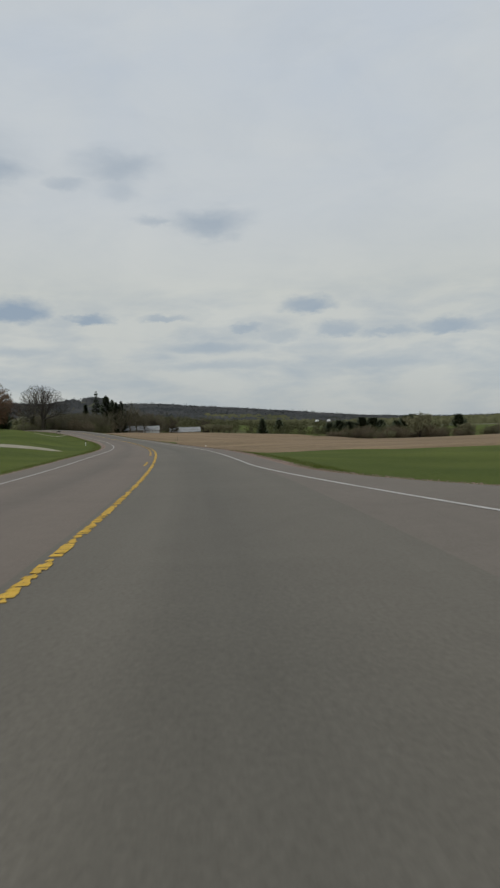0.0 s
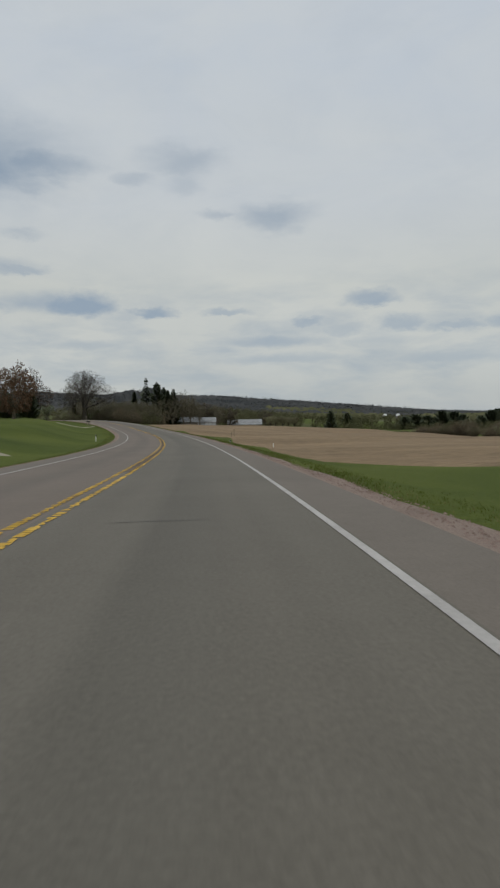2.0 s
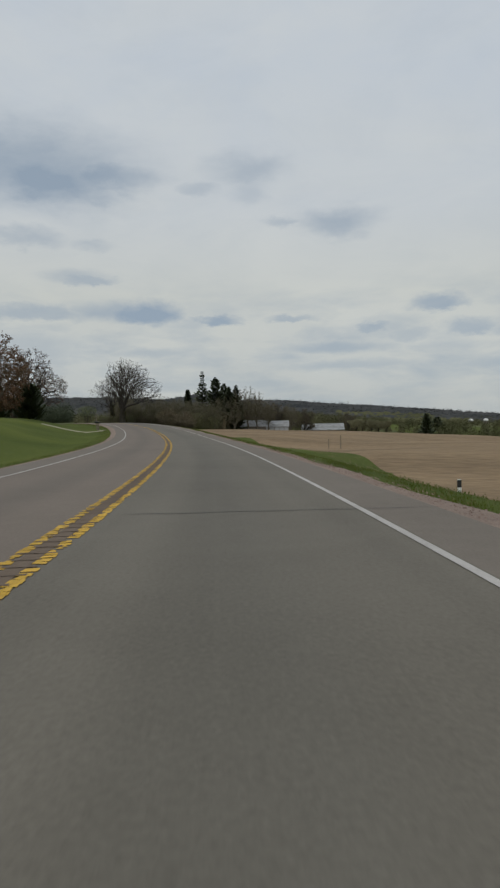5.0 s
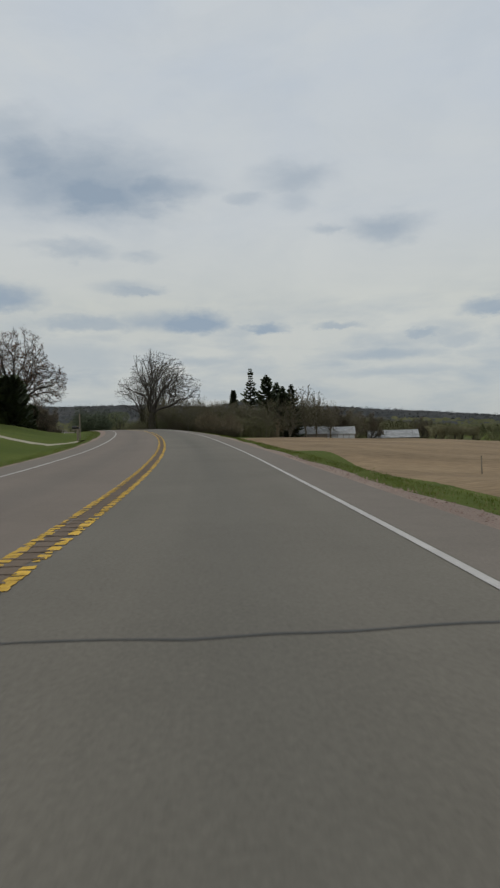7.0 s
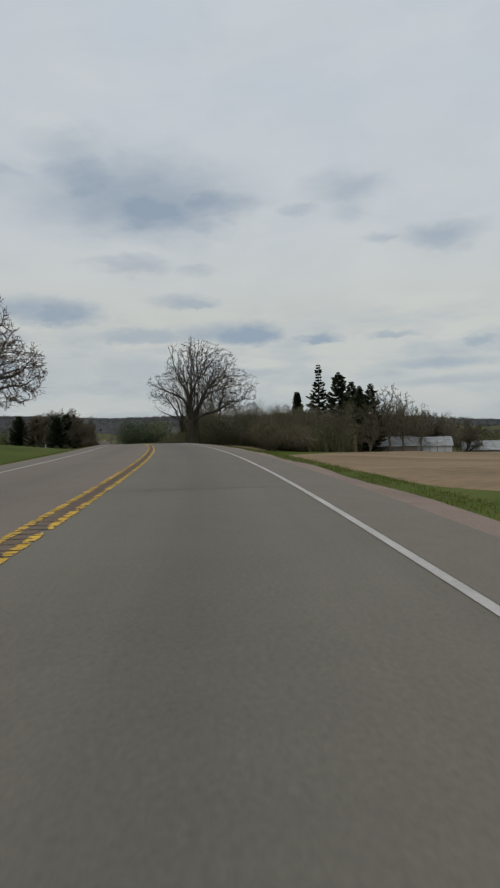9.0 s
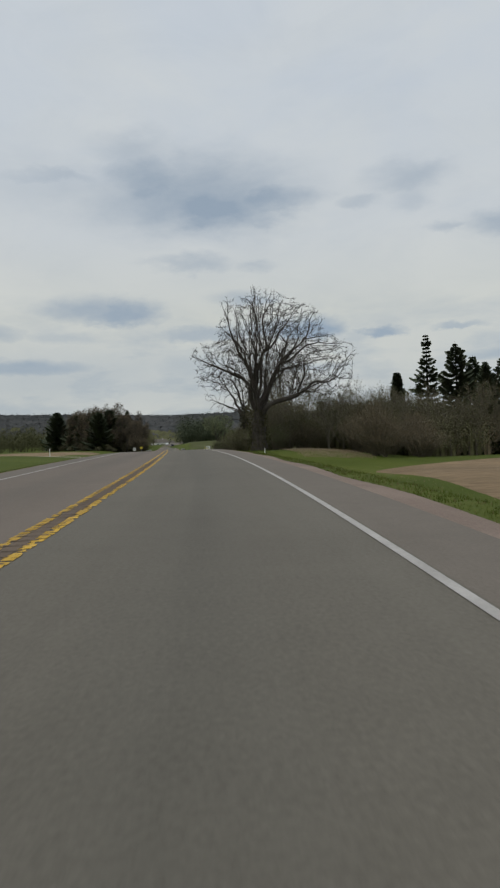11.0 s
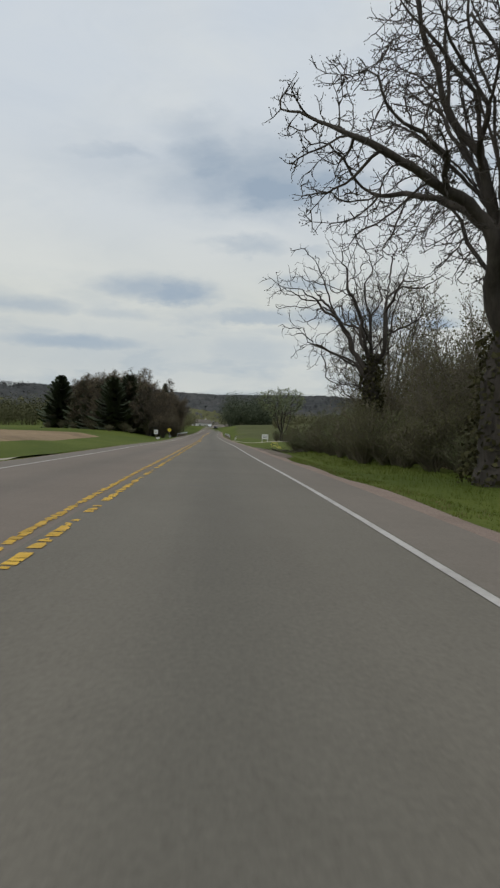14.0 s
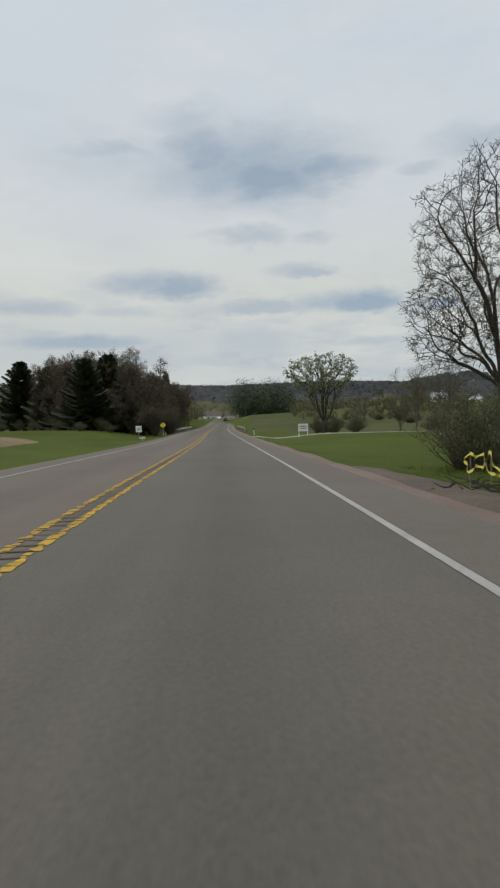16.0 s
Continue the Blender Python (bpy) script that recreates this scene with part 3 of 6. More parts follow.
def drive(a, b, width, label):
    """A gravel track on the ground between two places given along the road."""
    pa, pb = Vector(ground_at(*a)[:2]), Vector(ground_at(*b)[:2])
    side = (pb - pa).normalized().orthogonal() * width / 2
    n = max(6, int((pb - pa).length / 1.5))
    pts = []
    for k in range(n + 1):
        c = pa.lerp(pb, k / n)
        for q in (-1.0, -0.5, 0.0, 0.5, 1.0):
            p = c + side * q * (1.0 + 0.08 * math.sin(k * 1.3))
            pts.append((p.x, p.y, -0.03 if abs(q) == 1 else 0.07))
    z = land_z([p[0] for p in pts], [p[1] for p in pts])
    verts = [(p[0], p[1], h + p[2]) for p, h in zip(pts, z)]
    faces = [(k * 5 + i, k * 5 + i + 1, k * 5 + i + 6, k * 5 + i + 5) for k in range(n) for i in range(4)]
    tagged(new("driveway", mesh_of("driveway", verts, faces, DRIVE, True)), label, "driveway", kind="structure")


patch("bare_dirt", 322, 347, lambda s: 5.1, lambda s: 5.5 + 1.5 * math.sin((s - 322) / 25 * 3.14) + 0.10 * math.sin(s * 2.1) + 0.08 * math.sin(s * 5.3), 0.05, DIRT, "bare brown dirt worn into the verge", "dirt", 0.8, 6)
drive((88, -11.0), (66, -30.0), 4.0, "pale gravel drive crossing the green bank")
drive((198, -5.9), (200, -14.0), 2.0, "pale gravel drive to the yard on the bank")
drive((405, 6.0), (372, 62.0), 3.2, "pale gravel drive crossing the lawn")
drive((318, -5.8), (330, -30.0), 5.0, "pale gravel farm entrance off the highway")
drive((640, 5.0), (610, 190.0), 6.0, "pale far side road climbing away to the hillside")

# ---------------------------------------------------------------- trees
class Wood:
    """Collects tapered tubes and small leaf triangles into plain vertex and face lists."""

    def __init__(self):
        self.v, self.f = [], []

    def tube(self, pts, radii, sides):
        base = len(self.v)
        axis = None
        for k, (p, r) in enumerate(zip(pts, radii)):
            q = pts[min(k + 1, len(pts) - 1)]
            o = pts[max(k - 1, 0)]
            d = Vector(q) - Vector(o)
            if d.length < 1e-6:
                d = Vector((0, 0, 1))
            d.normalize()
            if axis is None:
                axis = d.orthogonal().normalized()
            axis = (axis - d * axis.dot(d))
            axis = axis.normalized() if axis.length > 1e-5 else d.orthogonal().normalized()
            other = d.cross(axis)
            for i in range(sides):
                a = 2 * math.pi * i / sides
                self.v.append(tuple(Vector(p) + (axis * math.cos(a) + other * math.sin(a)) * r))
        n = len(pts)
        for k in range(n - 1):
            for i in range(sides):
                j = (i + 1) % sides
                a = base + k * sides
                self.f.append((a + i, a + j, a + sides + j, a + sides + i))
        if radii[-1] > 0.01:
            self.f.append(tuple(base + (n - 1) * sides + i for i in range(sides)))

    def leaf(self, rng, p, size, flat=0.0):
        d = Vector((rng.gauss(0, 1), rng.gauss(0, 1), rng.gauss(0, 1) * (1 - flat)))
        d = d.normalized() if d.length > 1e-3 else Vector((1, 0, 0))
        e = d.cross(Vector((rng.gauss(0, 1), rng.gauss(0, 1), rng.gauss(0, 1) + 0.3)))
        e = e.normalized() if e.length > 1e-3 else d.orthogonal().normalized()
        p = Vector(p)
        b = len(self.v)
        self.v += [tuple(p), tuple(p + d * size * 0.6 + e * size * 0.35), tuple(p + d * size * 1.1), tuple(p + d * size * 0.55 - e * size * 0.35)]
        self.f.append((b, b + 1, b + 2, b + 3))

    def geo(self):
        return self.v, self.f


def grow(rng, out, tips, start, way, length, radius, level, plan):
    """One branch, its children along it, and their children. plan: rules for each level."""
    rule = plan["levels"][level]
    n = max(3, int(length / rule["step"]))
    step = length / n
    pts, radii = [Vector(start)], [radius]
    d = Vector(way).normalized()
    for k in range(n):
        jit = Vector((rng.gauss(0, 1), rng.gauss(0, 1), rng.gauss(0, 1))) * rule["wobble"]
        d = (d + jit + Vector((0, 0, rule["up"]))).normalized()
        p = pts[-1] + d * step
        e = plan["shape"]
        q = Vector(((p.x - e[0]) / e[3], (p.y - e[1]) / e[4], (p.z - e[2]) / e[5]))
        limit = 1.0 + 0.10 * math.sin(q.x * 6 + q.z * 4) + rng.uniform(-0.06, 0.05)
        pts.append(p)
        radii.append(max(radius * (1 - (1 - rule["taper"]) * (k + 1) / n), 0.006))
        outward = q.x * d.x + q.y * d.y + q.z * d.z > 0
        if level > 0 and q.length > limit and outward and (q.z > -0.5 or k > 3):
            break
    real_n = len(radii) - 1
    radii = [max(radius * (1 - (1 - rule["taper"]) * (k / real_n) ** 0.8), 0.006) for k in range(real_n + 1)]
    out[level].tube(pts, radii, rule["sides"])
    if level + 1 >= len(plan["levels"]):
        tips.append(pts[-1])
        tips.append(pts[len(pts) // 2])
        return
    nxt = plan["levels"][level + 1]
    kids = max(1, int(nxt["kids"] * rng.uniform(0.75, 1.25)))
    twist = rng.uniform(0, 6.28)
    real = len(pts) - 1
    for c in range(kids):
        f = nxt["from"] + (1.0 - nxt["from"]) * (c + rng.uniform(0.2, 0.9)) / kids
        x = f * real
        i = min(int(x), real - 1)
        p = pts[i].lerp(pts[i + 1], x - i)
        r = radii[i] + (radii[i + 1] - radii[i]) * (x - i)
        axis = (pts[i + 1] - pts[i]).normalized()
        side = axis.orthogonal().normalized()
        twist += 2.4 + rng.uniform(-0.5, 0.5)
        side = Matrix.Rotation(twist, 3, axis) @ side
        if nxt["fan"]:
            ang = radians(nxt["fan"][1] - (nxt["fan"][1] - nxt["fan"][0]) * min(1.0, max(0.0, (c + rng.uniform(-1.2, 1.2)) / max(kids - 1, 1))))
        else:
            ang = radians(nxt["angle"] * rng.uniform(0.7, 1.3))
        way2 = axis * math.cos(ang) + side * math.sin(ang)
        ln = nxt["length"] * rng.uniform(0.65, 1.2) * (1.0 - 0.45 * f)
        grow(rng, out, tips, p, way2, ln, max(min(r * nxt["thick"], r * 0.95), plan["fine"]), level + 1, plan)


def tree_thing(name, label, at, seed, plan, bark, leaf_mat=None, leaf=0.0, per_tip=1, spread=0.25, ivy=None, group="", first=None, twig_bark=None):
    """A leafless or budding tree: trunk, limbs, twigs and, where it has them, buds or ivy."""
    rng = random.Random(seed)
    levels = len(plan["levels"])
    out, tips = [Wood() for _ in range(levels)], []
    ob = thing(name, label, "tree", at, group=group)
    grow(rng, out, tips, (0, 0, -0.3), first or (0, 0, 1), plan["levels"][0]["length"], plan["levels"][0]["radius"], 0, plan)
    k = len(out[0].v)
    out[0].v += out[1].v
    out[0].f += [tuple(i + k for i in f) for f in out[1].f]
    part("trunk", out[0].geo(), bark, ob, smooth=True)
    twigs = Wood()
    for o in out[2:]:
        b = len(twigs.v)
        twigs.v += o.v
        twigs.f += [tuple(i + b for i in f) for f in o.f]
    if twigs.f:
        tagged(part("crown", twigs.geo(), twig_bark or bark, ob), kind="stuff")
    if leaf_mat is not None:
        crown = Wood()
        for t in tips:
            for _ in range(per_tip):
                crown.leaf(rng, t + Vector((rng.gauss(0, spread), rng.gauss(0, spread), rng.gauss(0, spread))), leaf * rng.uniform(0.6, 1.3))
        tagged(part("foliage", crown.geo(), leaf_mat, ob, "opening buds at the twig ends"), kind="stuff")
    if ivy:
        h, r, n, size = ivy
        vine = Wood()
        for _ in range(n):
            z = rng.uniform(0, 1) ** 1.2 * h
            a = rng.uniform(0, 6.28)
            rr = r * (1 - 0.35 * z / h) * rng.uniform(0.4, 1.0)
            vine.leaf(rng, (math.cos(a) * rr, math.sin(a) * rr, z), size * rng.uniform(0.6, 1.3))
        tagged(part("vine", vine.geo(), IVY, ob, "brown-green climbing vine on the trunk"), kind="stuff")
    return ob


def level(step, wobble, up, taper, sides, kids=0, start=0.0, angle=40, length=1.0, thick=0.6, radius=0.0, fan=None):
    return {"step": step, "wobble": wobble, "up": up, "taper": taper, "sides": sides, "kids": kids, "from": start, "angle": angle, "length": length, "thick": thick, "radius": radius, "fan": fan}


def stand(s, lat, dz=0.0):
    x, y, z = ground_at(s, lat)
    return (x, y, z + dz)


def colony(seed, trunk_h, limbs, lobes, step=0.45, reach=4.0, kill=0.9, floor=0.0, gaps=0.25, up=0.12, crook=0.10, lean=(0.0, 0.0), forks=2):
    """The skeleton of a crown that grows into the free room of egg-shaped lobes (centre, half sizes, fullness): places and the parent of each.
    limbs: bearing, tilt from upright, length and the height at which each main limb leaves the trunk."""
    gen = np.random.default_rng(seed)
    pos, par = [np.array([0.0, 0.0, -0.3])], [-1]
    n = max(3, int(trunk_h / step))
    for k in range(n):
        f = (k + 1) / n
        pos.append(np.array([lean[0] * f + gen.normal(0, 0.03), lean[1] * f + gen.normal(0, 0.03), trunk_h * f]))
        par.append(len(pos) - 2)
    def limb(start, bearing, tilt, length, opening, forks):
        b, last, m = radians(bearing), start, max(3, int(length / step))
        p, wob = pos[start].copy(), gen.normal(0, 0.05, 2)
        split = sorted(int(m * gen.uniform(0.25, 0.75)) for _ in range(forks))
        for k in range(m):
            f = k / m
            a = radians(tilt) * (opening + (1.2 - opening) * f)
            wob = wob * 0.80 + gen.normal(0, crook * 1.35, 2)
            a += wob[1] * 0.7
            d = np.array([math.cos(b + wob[0]) * math.sin(a), math.sin(b + wob[0]) * math.sin(a), math.cos(a)])
            p = p + d * step
            pos.append(p)
            par.append(last)
            last = len(pos) - 1
            while split and split[0] <= k:
                split.pop(0)
                side = gen.choice((-1, 1))
                limb(last, bearing + side * gen.uniform(25, 75), max(4.0, tilt * gen.uniform(0.6, 1.25) + gen.uniform(-8, 14)), length * (1 - f) * gen.uniform(0.7, 1.0), 0.9, 1 if forks > 1 else 0)

    for bearing, tilt, length, leave in limbs:
        limb(min(n, max(1, int(round(leave / trunk_h * n)))), bearing, tilt, length, 0.45, forks)
    rooms = []
    for k, (cx, cy, cz, rx, ry, rz, count) in enumerate(lobes):
        d = gen.normal(size=(count * 3, 3))
        d = d / np.linalg.norm(d, axis=1)[:, None] * (gen.uniform(0.05, 1.0, count * 3) ** 0.40)[:, None]
        lump = np.sin(d[:, 0] * 5.1 + seed + k) + np.sin(d[:, 1] * 4.7 + 2.0 * seed) + np.sin(d[:, 2] * 5.9 + 3.0 * seed)
        d *= (1.0 + 0.05 * lump)[:, None]
        room = d * np.array([rx, ry, rz]) + np.array([cx, cy, cz])
        rooms.append(room[(room[:, 2] > floor) & (lump > -2.6 + 3.2 * gaps)][:count])
    free = np.concatenate(rooms)
    near = np.full(len(free), 1e9)
    whose = np.zeros(len(free), dtype=int)
    kids = np.zeros(40000, dtype=int)
    for q in par[1:]:
        kids[q] += 1
    fresh = list(range(max(1, n // 2), len(pos)))
    for _ in range(110):
        if not len(free) or not fresh:
            break
        spot_ = np.array([pos[i] for i in fresh])
        gap = np.linalg.norm(free[:, None, :] - spot_[None, :, :], axis=2)
        best = gap.argmin(axis=1)
        val = gap[np.arange(len(free)), best]
        win = val < near
        near[win] = val[win]
        whose[win] = np.array(fresh)[best[win]]
        keep = near > kill
        free, near, whose = free[keep], near[keep], whose[keep]
        pull = {}
        for i in np.nonzero(near < reach)[0]:
            o = whose[i]
            pull.setdefault(o, []).append((free[i] - pos[o]) / near[i])
        fresh = []
        for o, ways in pull.items():
            if kids[o] >= 3:
                near[whose == o] = 1e9
                continue
            d = np.sum(ways, axis=0) / len(ways) + np.array([0, 0, up]) + gen.normal(0, crook, 3)
            if par[o] >= 0:
                on = pos[o] - pos[par[o]]
                d = d + 0.35 * on / (np.linalg.norm(on) + 1e-6)
            pos.append(pos[o] + d / (np.linalg.norm(d) + 1e-6) * step)
            par.append(o)
            kids[o] += 1
            fresh.append(len(pos) - 1)
    return np.array(pos), par


def colony_tree(name, label, at, turn, seed, skeleton, girth, bark, fine=0.013, twigs=2, twig_len=0.5, leaf_mat=None, leaf=0.1, per_twig=1, ivy=None, limb_from=0.07, group="", leaf_label="opening buds at the twig ends"):
    """A leafless or budding tree on a grown skeleton: flared trunk, main limbs, fine crown, buds and ivy where it has them."""
    rng = random.Random(seed)
    pos, par = skeleton
    n = len(pos)
    kids = [[] for _ in range(n)]
    for i in range(1, n):
        kids[par[i]].append(i)

    def radii(power):
        r = np.zeros(n)
        for i in range(n - 1, -1, -1):
            r[i] = fine if not kids[i] else sum(r[k] ** power for k in kids[i]) ** (1 / power)
        return r

    lo, hi = 1.2, 4.5
    for _ in range(16):
        power = (lo + hi) / 2
        lo, hi = (power, hi) if radii(power)[0] > girth else (lo, power)
    r = radii(power)
    ob = thing(name, label, "tree", at, turn, group=group)
    trunk, crown, buds, limbs = Wood(), Wood(), Wood(), []
    todo, thin = [(0, -1)], []
    while todo:
        i, before = todo.pop()
        line, size = ([pos[before], pos[i]], [min(r[i] * 1.1, r[before]), r[i]]) if before >= 0 else ([pos[i]], [r[i]])
        j = i
        while kids[j]:
            if r[j] < 0.034:
                thin.append(j)
            order = sorted(kids[j], key=lambda k: -r[k])
            todo += [(k, j) for k in order[1:]]
            j = order[0]
            line.append(pos[j])
            size.append(r[j])
        thin.append(j)
        wide = max(size)
        sides = 14 if wide > 0.4 else 9 if wide > 0.14 else 6 if wide > 0.05 else 4 if wide > 0.025 else 3
        if before < 0:
            size = [q * (1 + 0.36 * math.exp(-max(0.0, p[2]) / 0.7)) for p, q in zip(line, size)]
            trunk.tube([Vector(p) for p in line], size, sides)
        elif wide > limb_from:
            limbs.append(Wood())
            limbs[-1].tube([Vector(p) for p in line], size, sides)
        else:
            crown.tube([Vector(p) for p in line], size, sides)
    for j in thin:
        for _ in range(twigs):
            back = pos[j] - pos[par[j]]
            d = Vector(back).normalized() * 0.8 + Vector((rng.gauss(0, 0.6), rng.gauss(0, 0.6), rng.gauss(0.1, 0.5)))
            p, pts = Vector(pos[j]), [Vector(pos[j])]
            for _ in range(3):
                d = d.normalized() + Vector((rng.gauss(0, 0.35), rng.gauss(0, 0.35), rng.gauss(0.08, 0.3)))
                p = p + d.normalized() * twig_len * rng.uniform(0.2, 0.45)
                pts.append(p)
            crown.tube(pts, [fine, fine * 0.85, fine * 0.7, fine * 0.55], 3)
            if leaf_mat is not None:
                for q in pts[1:]:
                    for _ in range(per_twig):
                        buds.leaf(rng, q + Vector((rng.gauss(0, 0.06), rng.gauss(0, 0.06), rng.gauss(0, 0.06))), leaf * rng.uniform(0.5, 1.3))
    part("trunk", trunk.geo(), bark, ob, smooth=True)
    for limb in limbs:
        part("limb", limb.geo(), bark, ob, smooth=True)
    tagged(part("crown", crown.geo(), bark, ob), kind="stuff")
    if leaf_mat is not None:
        tagged(part("foliage", buds.geo(), leaf_mat, ob, leaf_label), kind="stuff")
    if ivy:
        h, wide, count, size = ivy
        vine = Wood()
        for _ in range(count):
            z = rng.uniform(0, 1) ** 1.2 * h
            a, rr = rng.uniform(0, 6.28), wide * (1 - 0.35 * z / h) * rng.uniform(0.4, 1.0)
            vine.leaf(rng, (math.cos(a) * rr, math.sin(a) * rr, z), size * rng.uniform(0.6, 1.3))
        tagged(part("vine", vine.geo(), IVY, ob, "brown-green climbing vine on the trunk"), kind="stuff")
    return ob


ROAD_TURN = math.degrees(float(np.interp(315, RS, RH)))
OAK_LIMBS = ((205, 17, 13.0, 2.6), (335, 19, 13.0, 2.8), (265, 12, 13.0, 3.2), (85, 16, 12.0, 3.0), (180, 54, 9.5, 4.6), (190, 30, 11.5, 5.6), (160, 16, 13.0, 6.2), (230, 24, 12.5, 5.8), (90, 6, 14.0, 6.8), (280, 9, 14.0, 6.4), (15, 12, 13.5, 6.6), (345, 24, 12.5, 5.8),
             (25, 38, 12.0, 5.2), (0, 54, 12.0, 4.2), (345, 76, 11.0, 3.4), (60, 44, 11.0, 4.6), (110, 42, 10.5, 4.8), (310, 44, 10.5, 4.8))
colony_tree("oak_tree", "huge spreading bare oak with many rising limbs beside the verge", stand(309.4, 11.3), ROAD_TURN, 4,
            colony(4, 7.0, OAK_LIMBS, ((1.9, 0.4, 13.0, 6.6, 6.6, 6.5, 2700), (7.4, 0.0, 10.2, 5.0, 5.6, 4.2, 1100), (-3.9, 0.0, 10.6, 4.0, 4.6, 3.2, 650)), 0.36, 3.0, 0.54, floor=5.0, gaps=0.26, crook=0.17, forks=3), 0.86, BARK, 0.017, 2, 0.42, BUD_DARK, 0.065, 1, ivy=(5.0, 1.6, 2600, 0.18), limb_from=0.12)
DEAD_LIMBS = ((185, 44, 8.0, 5.4), (170, 62, 6.0, 4.6), (40, 18, 7.0, 6.6), (330, 30, 7.0, 6.2), (210, 24, 7.5, 6.4), (270, 46, 5.5, 5.0), (90, 40, 5.5, 5.6), (195, 76, 4.6, 3.8))
colony_tree("dead_tree", "gnarled half-dead bare tree with a vine-wrapped trunk", stand(334, 12.5), ROAD_TURN, 21,
            colony(21, 6.6, DEAD_LIMBS, ((-1.6, 0.0, 10.6, 6.6, 5.6, 5.4, 800),), 0.36, 3.2, 0.75, floor=3.6, gaps=0.25, up=0.05, crook=0.26), 0.50, BARK, 0.017, 1, 0.4, ivy=(7.0, 1.1, 3000, 0.22), limb_from=0.07)
TALL_LIMBS = ((180, 36, 13.0, 3.6), (200, 22, 16.0, 4.2), (160, 52, 9.5, 3.4), (30, 12, 18.0, 4.0), (270, 8, 18.0, 4.4), (350, 26, 15.0, 4.0), (90, 24, 14.0, 4.0), (250, 44, 11.0, 3.6), (10, 48, 10.0, 3.4), (190, 72, 7.5, 3.2))
colony_tree("tall_tree", "tall bare tree with fine spreading twigs at the lawn's edge", stand(388.5, 27.4), ROAD_TURN, 8,
            colony(8, 4.6, TALL_LIMBS, ((0.2, 0.0, 16.0, 8.6, 8.4, 9.4, 3000), (-4.0, 0.0, 10.0, 5.6, 6.0, 5.0, 1300)), 0.50, 3.6, 0.75, floor=4.5, gaps=0.15, up=0.2, crook=0.14), 0.62, BARK, 0.020, 3, 0.70, BUD, 0.09, 1, limb_from=0.10)
LEFT_LIMBS = ((0, 46, 8.0, 3.0), (20, 28, 9.5, 3.4), (180, 40, 8.0, 3.0), (90, 14, 10.5, 3.4), (270, 20, 10.0, 3.4), (300, 50, 8.0, 2.8), (60, 60, 7.0, 2.8), (150, 62, 7.0, 2.8), (340, 64, 7.5, 2.7))
colony_tree("maple_tree", "broad bare tree with russet buds behind dark evergreens on the bank", (-69.9, 239.3, land(-69.9, 239.3)), 12, 17,
            colony(17, 3.6, LEFT_LIMBS, ((0.2, 0.0, 9.6, 4.5, 5.0, 5.8, 1300), (4.0, 0.0, 6.9, 3.8, 4.6, 3.3, 800), (-4.2, 0.0, 8.0, 4.8, 5.2, 4.2, 800)), 0.40, 3.2, 0.60, floor=3.0, gaps=0.15, crook=0.15), 0.55, BARK, 0.022, 3, 0.6, RED_BUD, 0.12, 1, limb_from=0.10)
RUSSET_LIMBS = ((0, 40, 6.5, 2.0), (180, 40, 6.5, 2.0), (90, 15, 8.5, 2.2), (270, 18, 8.5, 2.2), (45, 60, 5.0, 1.8), (225, 58, 5.0, 1.8), (135, 48, 6.0, 2.0), (315, 46, 6.0, 2.0))
colony_tree("maple_tree", "maple in dense russet-brown bud on the grassy bank", (-64.0, 213.0, land(-64.0, 213.0)), 40, 19,
            colony(19, 2.4, RUSSET_LIMBS, ((0.0, 0.0, 7.4, 6.2, 6.2, 6.8, 1500),), 0.42, 3.4, 0.85, floor=1.4, gaps=0.12, crook=0.12), 0.4, TWIG, 0.020, 3, 0.7, RED_BUD, 0.24, 2, limb_from=0.09)
YARD = colony_tree("yard_tree", "slim budding bare tree standing before the farm sheds", stand(336, 54), 0, 55,
                   colony(55, 3.2, ((0, 20, 7.0, 2.4), (120, 26, 6.5, 2.6), (240, 18, 7.5, 2.8), (60, 50, 4.0, 2.2), (300, 48, 4.0, 2.2)), ((0, 0, 7.4, 3.6, 3.6, 5.2, 600),), 0.42, 3.2, 0.85, floor=2.4, gaps=0.25, crook=0.14), 0.2, BARK_PALE, 0.026, 2, 0.7, BRUSH, 0.12, 2, group="yard trees")
for x, y, k in ((-41.0, 346.0, 1.2), (-37.5, 347.0, 1.3), (-34.5, 349.0, 1.15), (-30.5, 351.0, 0.95), (-24.5, 372.0, 0.9)):
    copy_thing(YARD, pose(x, y, land(x, y) - 0.1, 0, 0, 70 * k) @ Matrix.Diagonal((k, k, k, 1)))
tree_thing("tall_tree", "bare pale-barked tree rising out of roadside brush", stand(352, 17.5), 31, {
    "shape": (0, 0, 8.0, 5.5, 5.5, 6.5), "fine": 0.016, "levels": [
        level(0.8, 0.05, 0.04, 0.7, 8, length=2.6, radius=0.28), level(0.8, 0.08, 0.07, 0.25, 6, 8, 0.2, 28, 12.0, 0.6),
        level(0.6, 0.14, 0.03, 0.25, 4, 12, 0.2, 42, 3.4, 0.5), level(0.4, 0.18, 0.02, 0.35, 3, 8, 0.15, 45, 1.3, 0.55)]}, BARK_PALE, BUD, 0.10, 1, 0.15, ivy=(4.5, 1.2, 1500, 0.22), twig_bark=BARK)

